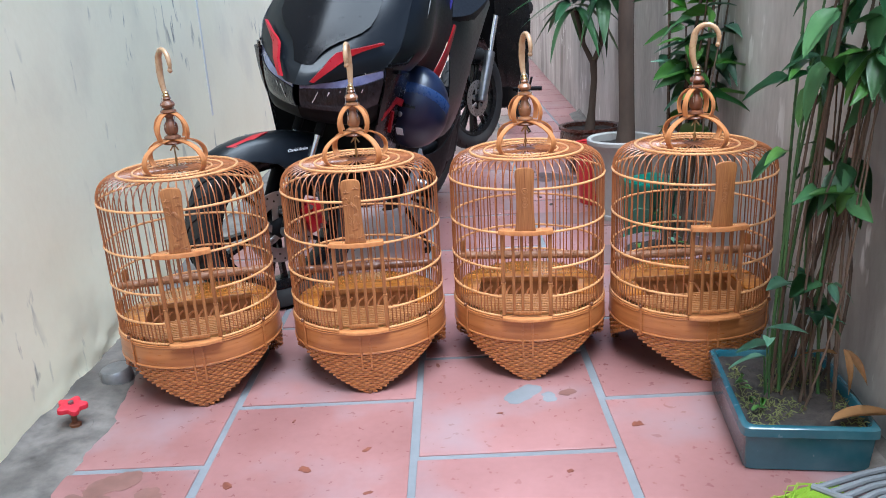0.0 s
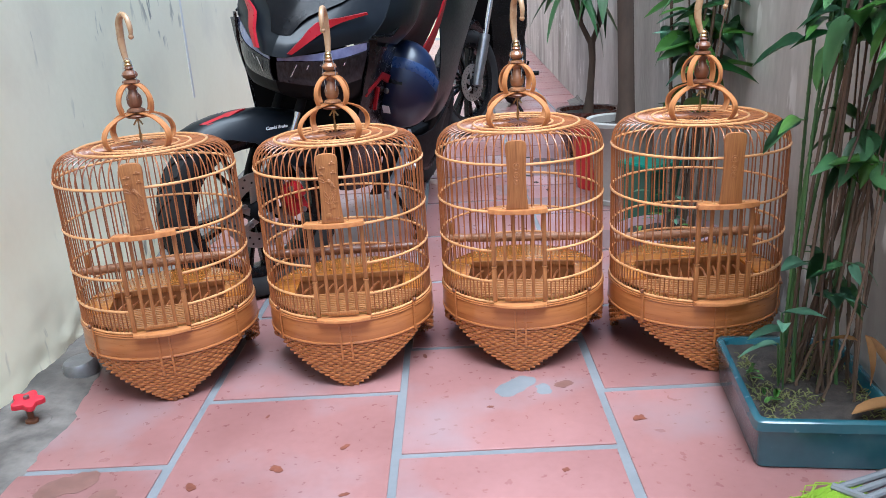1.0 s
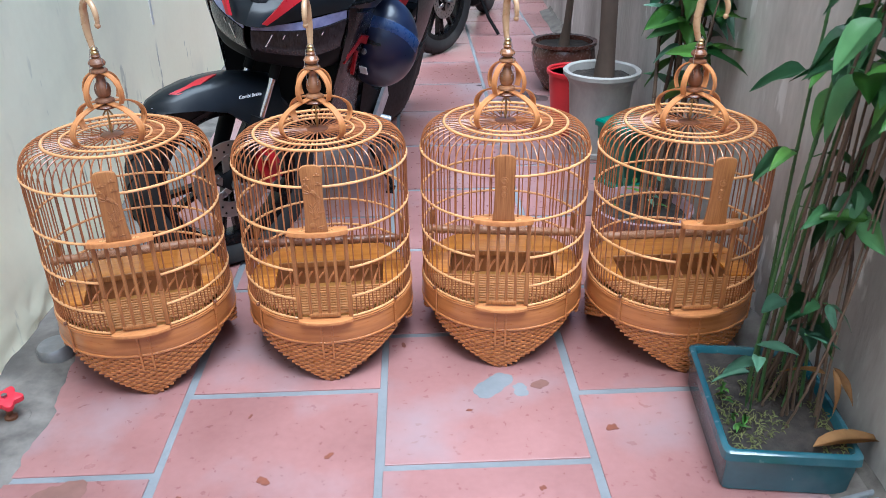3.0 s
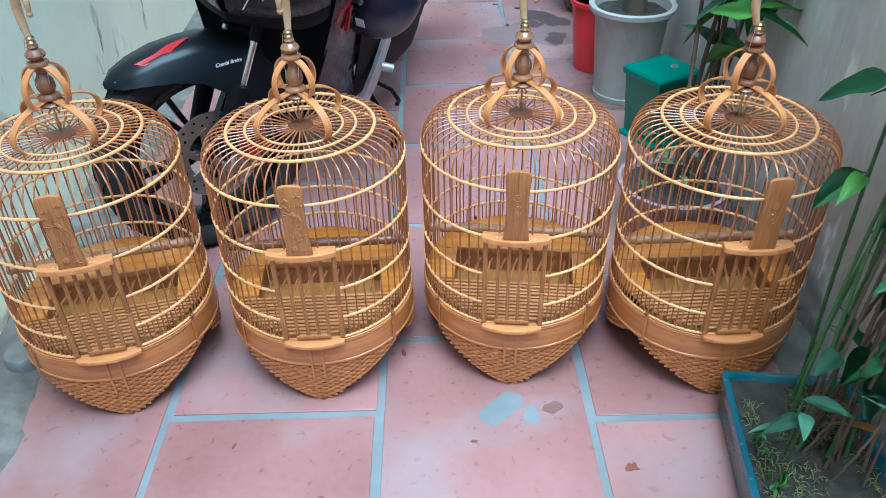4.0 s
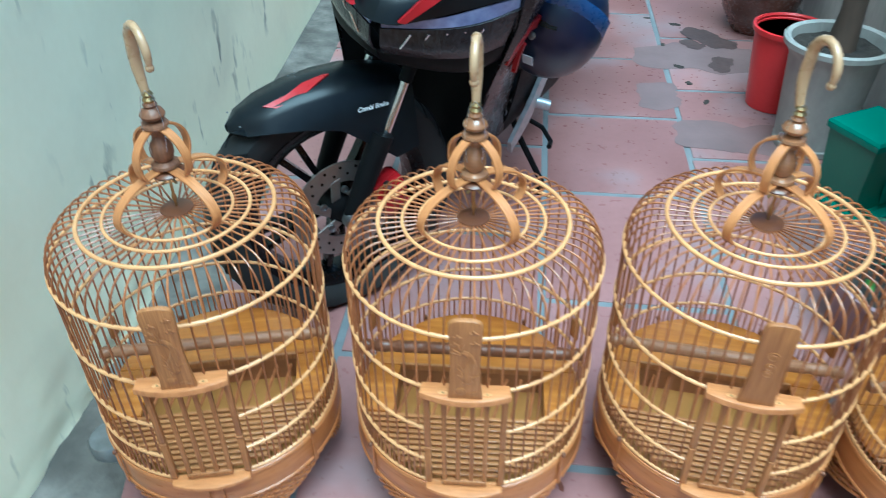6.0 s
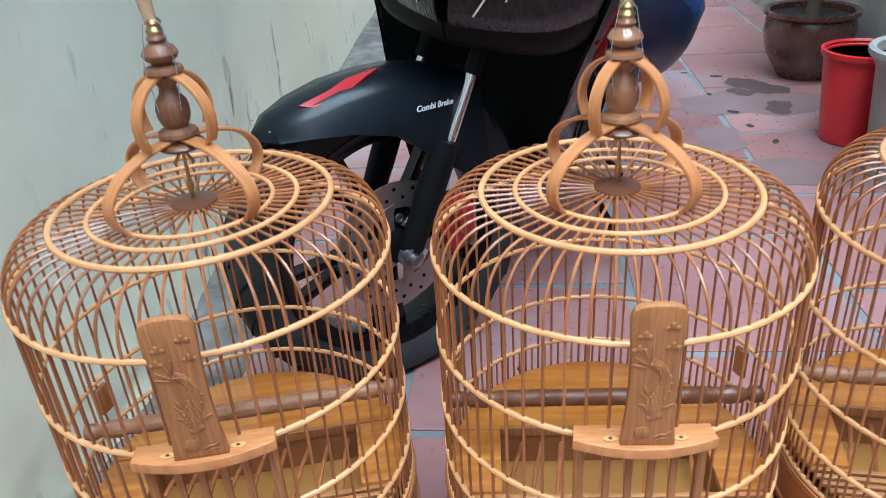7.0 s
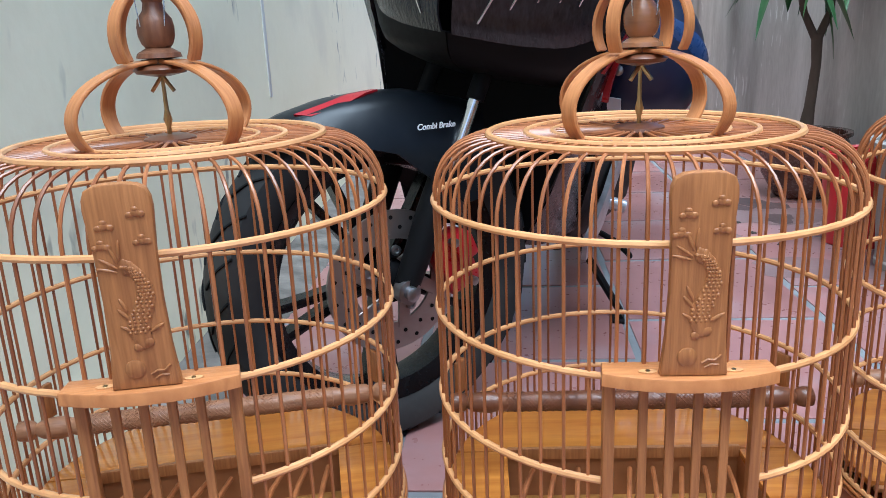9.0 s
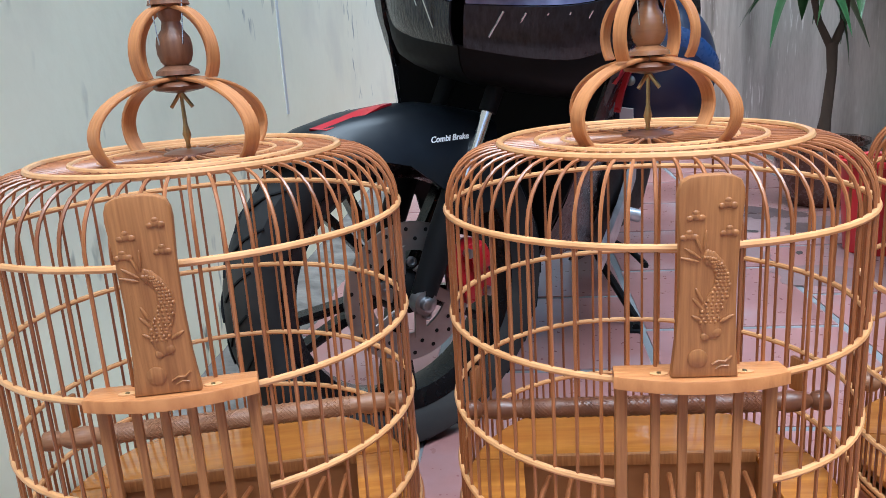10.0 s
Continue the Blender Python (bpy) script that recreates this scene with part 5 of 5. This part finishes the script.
    for k in range(16):
        a = rng.uniform(0, 6.3)
        leaf(weed, (rng.uniform(-0.012, 0.012), rng.uniform(-0.09, 0.04), rng.uniform(0.008, 0.03)), (math.cos(a), math.sin(a), 0.4), "young", rng.uniform(0.12, 0.24), rng)


planter()


def pot(name, m, profile, mat, label, soil_z, soil_r, category="pot", foot=None):
    p = thing(name, m, label, category)
    part("pot_body", lathe(B(), profile, 48), mat, p)
    if soil_z:
        bm = B()
        rows = [[(soil_r * u * math.cos(a), soil_r * u * math.sin(a), soil_z + 0.008 * noise.noise((soil_r * u * math.cos(a) * 20, soil_r * u * math.sin(a) * 20, 1))) for a in (2 * math.pi * k / 28 for k in range(28))] for u in (1.0, 0.8, 0.6, 0.4, 0.2, 0.02)]
        part("soil", grid(bm, rows, True, True), SOIL, p)
    return p


def bucket_rim(p):
    part("rim", lathe(B(), [(0.0965, 0.226), (0.103, 0.228), (0.1045, 0.235), (0.104, 0.242), (0.098, 0.2435), (0.094, 0.238), (0.0965, 0.226)], 48), BUCKETRED, p, "rolled red rim")


pot("flower_pot", pose(0.675, 2.895, 0) @ Matrix.Diagonal((0.9, 0.9, 1, 1)), [(0.098, 0), (0.104, 0.004), (0.106, 0.020), (0.103, 0.024), (0.122, 0.255), (0.133, 0.272), (0.146, 0.285), (0.147, 0.298), (0.140, 0.303), (0.128, 0.298), (0.122, 0.26), (0.10, 0.06)], POTGREY, "stained grey-white flared cement flower pot", 0.272, 0.126)
bucket = pot("bucket", pose(0.630, 3.130, 0), [(0.070, 0), (0.075, 0.004), (0.096, 0.225), (0.095, 0.232), (0.092, 0.23), (0.070, 0.01)], BUCKETRED, "plain red plastic bucket beside the pots", 0, 0, "bucket")
bucket_rim(bucket)
pot("flower_pot", pose(0.700, 3.73, 0), [(0.075, 0), (0.085, 0.01), (0.125, 0.08), (0.142, 0.15), (0.138, 0.185), (0.132, 0.195), (0.146, 0.205), (0.146, 0.218), (0.128, 0.215), (0.125, 0.18), (0.08, 0.03)], POTBROWN, "dark brown glazed round flower pot", 0.195, 0.128)
pot("flower_pot", pose(0.630, 2.145, 0), [(0.095, 0), (0.100, 0.005), (0.118, 0.105), (0.130, 0.112), (0.132, 0.126), (0.124, 0.128), (0.114, 0.11), (0.09, 0.02)], POTMAUVE, "mauve plastic flower pot behind the cage", 0.105, 0.115)


def bin_box():
    b = thing("waste_bin", pose(0.710, 2.617, 0, 0, 0, 29.5) @ Matrix.Diagonal((0.79, 0.79, 0.95, 1)), "small green plastic pedal bin with a dark green lid", "bin")

    def ring(w, l, z):
        return [(-w, -l, z), (w, -l, z), (w, l, z), (-w, l, z)]
    part("bin_body", grid(B(), [ring(0.078, 0.072, 0.012), ring(0.092, 0.086, 0.198), ring(0.088, 0.082, 0.198), ring(0.075, 0.069, 0.02)], True, True), BINGREEN, b)
    lid = part("lid", grid(B(), [ring(0.099, 0.093, 0.196), ring(0.100, 0.094, 0.212), ring(0.094, 0.088, 0.219), ring(0.05, 0.045, 0.222)], True, True), LIDGREEN, b)
    part("base", box(B(), (0.185, 0.175, 0.012), pose(-0.01, -0.012, 0.006), 0.003), LIDGREEN, b)
    part("pedal", box(B(), (0.09, 0.035, 0.008), pose(0, -0.105, 0.010), 0.003), LIDGREEN, b)
    part("recess", box(B(), (0.05, 0.004, 0.16), pose(0.03, -0.0815, 0.11, -4, 0, 0), 0.001), LIDGREEN, b)
    part("sticker", plate(B(), [(-0.02, 0.0), (-0.012, -0.014), (0.008, -0.012), (0.016, 0.0), (0.020, 0.030), (0.008, 0.012), (-0.01, 0.012)], 0.001, pose(0.035, -0.02, 0.2225)), GREYPRINT, b)


bin_box()


def trunk(name, m, pts, rs, label, crown):
    t = thing(name, m, label, "plant")
    for p, r in zip(pts, rs):
        part("trunk", tube(B(), p, r, 10), BARK, t)
    crown(t)
    return t


def dracaena_crown(t):
    rng = random.Random(11)
    for base, n in (((0.055, 0.0, 0.60), 16), ((-0.07, 0.02, 0.55), 14), ((0.06, 0.02, 0.85), 20)):
        for k in range(n):
            a = 2.4 * k
            e = 0.9 - 1.5 * k / n
            leaf(t, Vector(base) + Vector((0, 0, 0.06 * (1 - k / n))), (math.cos(a), math.sin(a), e), "long", rng.uniform(0.7, 1.1), rng)


trunk("dracaena", pose(0.700, 3.73, 0.19), [[(0, 0, 0), (0.01, 0, 0.10), (0.02, 0, 0.24), (0.015, 0, 0.33)], [(0.015, 0, 0.31), (0.05, 0, 0.40), (0.055, 0.01, 0.52), (0.06, 0.02, 0.86)], [(0.015, 0, 0.31), (-0.03, 0.0, 0.40), (-0.06, 0.02, 0.55)]], [[0.027, 0.017, 0.015, 0.018], [0.014, 0.012, 0.011, 0.010], [0.013, 0.011, 0.010]], "dracaena with forked trunk and drooping strap leaves", dracaena_crown)


def slim_crown(t):
    rng = random.Random(5)
    for k in range(30):
        a = rng.uniform(0, 6.3)
        leaf(t, (0.02, 0.0, rng.uniform(1.25, 1.5)), (math.cos(a), math.sin(a), rng.uniform(0.1, 0.8)), "long", rng.uniform(0.8, 1.1), rng)


trunk("pot_tree", pose(0.685, 2.905, 0.265), [[(0, 0, 0), (0.004, 0, 0.10), (-0.006, 0, 0.45), (0.008, 0, 0.9), (0.02, 0, 1.4)]], [[0.038, 0.029, 0.028, 0.027, 0.02]], "slim straight brown trunk growing in the pot", slim_crown)


def back_plant():
    rng = random.Random(21)
    p = thing("potted_plant", pose(0.645, 2.155, 0.10), "leafy green shrub with slim stems against the grey wall", "plant")
    for k in range(11):
        hgt = rng.uniform(0.5, 0.95)
        pts = cane(p, (rng.gauss(0.0, 0.03), rng.gauss(0.0, 0.03), 0), (rng.gauss(0.10, 0.05), rng.gauss(0.12, 0.10)), hgt, rng.uniform(0.003, 0.006), rng, STEM, 0.07)
        for q in range(rng.randint(6, 10)):
            p0 = pts[int(len(pts) * rng.uniform(0.6, 1.0)) - 1]
            a = rng.uniform(0, 6.3)
            leaf(p, p0, (math.cos(a), math.sin(a), rng.uniform(-0.5, 0.5)), rng.choice(("wide", "broad", "fresh", "pale")), rng.uniform(0.7, 1.15), rng, rng.gauss(0, 0.4))
    for k in range(16):
        a = rng.uniform(0, 6.3)
        leaf(p, (rng.uniform(-0.1, 0.02), rng.uniform(-0.08, 0.06), rng.uniform(0.03, 0.12)), (math.cos(a), math.sin(a), 0.3), rng.choice(("young", "pale")), rng.uniform(0.3, 0.5), rng)


back_plant()


# ---- small things on the ground ----
def valve():
    v = thing("tap_valve", pose(-0.765, 1.492, 0.004), "stubby floor valve with a chipped red handwheel", "valve")
    part("stem", lathe(B(), [(0.012, 0), (0.012, 0.010), (0.006, 0.014), (0.006, 0.040), (0.009, 0.042), (0.009, 0.050)], 14), STAKE, v)
    lobes = [(0.026 * (1 + 0.20 * math.cos(5 * a)) * math.cos(a), 0.026 * (1 + 0.20 * math.cos(5 * a)) * math.sin(a)) for a in (2 * math.pi * k / 50 for k in range(50))]
    part("handle", plate(B(), lobes, 0.011, pose(0, 0, 0.045, 8, 6, 20), 0.003), VALVERED, v, "chipped red lobed handwheel")
    part("nut", lathe(B(), [(0.006, 0.054), (0.006, 0.061), (0.003, 0.062)], 6), STEEL, v)
    bm = lathe(B(), [(0.040, 0.0), (0.034, 0.004), (0.028, -0.002), (0.012, -0.004)], 24)
    part("collar", bm, CEMENT, v)


valve()
cap = thing("pipe_cap", pose(-0.763, 1.705, 0.003, 3, -4, 0), "scuffed grey round pipe cap at the wall", "pipe cap")
part("cap_body", lathe(B(), [(0.036, 0), (0.037, 0.004), (0.0355, 0.028), (0.032, 0.033), (0.020, 0.034), (0.004, 0.033)], 28), CANSTEEL, cap)


def flake(x, y, size, seed, mat, name, label, category, z=0.0016, thick=0.0012):
    rng = random.Random(seed)
    film = thick < 0.001
    n = 40 if film else 14
    outline = []
    for k in range(n):
        a = 2 * math.pi * k / n
        rag = 0.5 + 0.5 * noise.noise((2.2 * math.cos(a), 2.2 * math.sin(a), seed * 3.7)) + 0.2 * noise.noise((6 * math.cos(a), 6 * math.sin(a), seed)) if film else rng.random()
        r = size * (0.65 + 0.45 * rag) * (1.0 + 0.35 * math.cos(2 * a + seed))
        outline.append((r * math.cos(a), r * 0.8 * math.sin(a)))
    return tagged(part(name, plate(B(), outline, thick, pose(x, y, z, 0, 0, rng.uniform(0, 360))), mat, None, "", False), label, category)


for i, (x, y, q) in enumerate(((-0.251, 1.304, 0.013), (-0.386, 1.265, 0.013), (-0.143, 1.362, 0.008), (-0.127, 1.225, 0.007), (-0.150, 1.205, 0.009), (0.12, 1.476, 0.006), (0.385, 1.412, 0.013), (0.231, 1.264, 0.007), (-0.01, 1.706, 0.008), (-0.305, 1.48, 0.005))):
    tagged(flake(x, y, q, i + 3, SCRAP, "leaf_scrap", "small wet brown leaf scrap stuck to the tile", "leaf scrap"), group="leaf scraps on the tiles")
for i, (x, y, q) in enumerate(((0.423, 3.744, 0.02), (0.39, 3.371, 0.018), (0.405, 3.247, 0.016), (0.33, 3.80, 0.012), (0.36, 3.55, 0.014), (0.44, 3.12, 0.016))):
    tagged(flake(x, y, q, i + 40, SOIL, "soil_crumb", "dark wet soil crumb on the paving", "soil"), group="soil crumbs on the paving")
for i, (x, y, q) in enumerate(((0.52, 3.62, 0.10), (0.53, 3.40, 0.06), (0.46, 3.56, 0.05))):
    tagged(flake(x, y, q, i + 70, WET, "wet_patch", "dark wet dirt film on the paving by the pots", "wet patch", 0.0026 + 0.0002 * i, 0.0002), group="wet patches by the pots")
for i, (x, y, q) in enumerate(((0.50, 2.90, 0.17), (0.47, 3.45, 0.20), (0.56, 2.45, 0.11), (0.30, 3.15, 0.10))):
    tagged(flake(x, y, q, i + 120, DAMP, "damp_patch", "wide damp grey patch drying on the paving by the pots", "damp patch", 0.0021 + 0.0001 * i, 0.0002), group="damp patches on the paving")
for i, (x, y, q) in enumerate(((-0.60, 1.285, 0.05), (-0.52, 1.24, 0.035), (0.268, 1.55, 0.02), (-0.63, 1.225, 0.05), (-0.57, 1.20, 0.03))):
    tagged(flake(x, y, q, i + 90, BROWNSTAIN, "stain", "thin rusty brown stain on the tile", "stain", 0.0022 + 0.0001 * i, 0.0002), group="brown stains on the tiles")
flake(0.175, 1.555, 0.045, 8, GROUT, "cement_patch", "smooth blue-grey cement patch on the tile", "cement patch", 0.0014, 0.0008)
flake(0.228, 1.535, 0.022, 9, GROUT, "cement_patch", "small blue-grey cement splash on the tile", "cement patch", 0.0014, 0.0008)


def broom():
    b = thing("broom", pose(0.675, 1.165, 0.0, 0, 0, 6), "green-bristled broom head with grey plastic ribs on the floor", "broom")
    for k in range(5):
        part("rib", tube(B(), [(-0.055 + 0.012 * k, 0.010 - 0.016 * k, 0.012), (0.03, 0.022 - 0.016 * k, 0.020), (0.16, 0.040 - 0.018 * k, 0.022)], 0.0055, 8), GREYPLASTIC, b)
    part("rib", tube(B(), [(-0.057, 0.014, 0.014), (-0.02, -0.035, 0.016), (0.0, -0.075, 0.016)], 0.0065, 8), GREYPLASTIC, b)
    bm = B()
    rng = random.Random(2)
    for k in range(140):
        x, y = rng.uniform(-0.06, -0.01), rng.uniform(-0.040, 0.025)
        tube(bm, [(x, y, 0.012), (x - rng.uniform(0.02, 0.05), y - rng.uniform(-0.01, 0.03), 0.010), (x - rng.uniform(0.05, 0.085), y - rng.uniform(-0.01, 0.045), 0.002)], 0.0011, 3)
    tagged(part("bristles", bm, BROOM, b), kind="stuff")


broom()

# ---- paving tiles: half-bond columns, each tile its own piece ----
COLUMNS = ((-0.83, -0.442, 1.328), (-0.442, -0.050, 1.548), (-0.050, 0.336, 1.326), (0.336, 0.726, 1.522), (0.726, 1.11, 1.322))
PITCH, JOINT = 0.4185, 0.0080
floor = tagged(new("floor"), "worn terracotta paving tiles with wide grey joints", kind="structure")


def tile_mesh(w, l):
    bm = B()
    box(bm, (w, l, 0.012), pose(0, 0, -0.0044), 0.0012)
    me = bpy.data.meshes.new("tile")
    bm.to_mesh(me)
    bm.free()
    me.materials.append(TILE)
    return me


rng = random.Random(9)
for ci, (x0, x1, y0) in enumerate(COLUMNS):
    me = tile_mesh(x1 - x0 - 2 * JOINT, PITCH - 2 * JOINT)
    for k in range(-6, 30):
        o = new("tile", me)
        o.parent = floor
        y = y0 + PITCH * (k + 0.5)
        o.matrix_basis = pose((x0 + x1) / 2 + 0.006 * (y - 1.5), y, rng.uniform(-0.0005, 0.0005), rng.uniform(-0.05, 0.05), rng.uniform(-0.05, 0.05), rng.uniform(-0.25, 0.25))
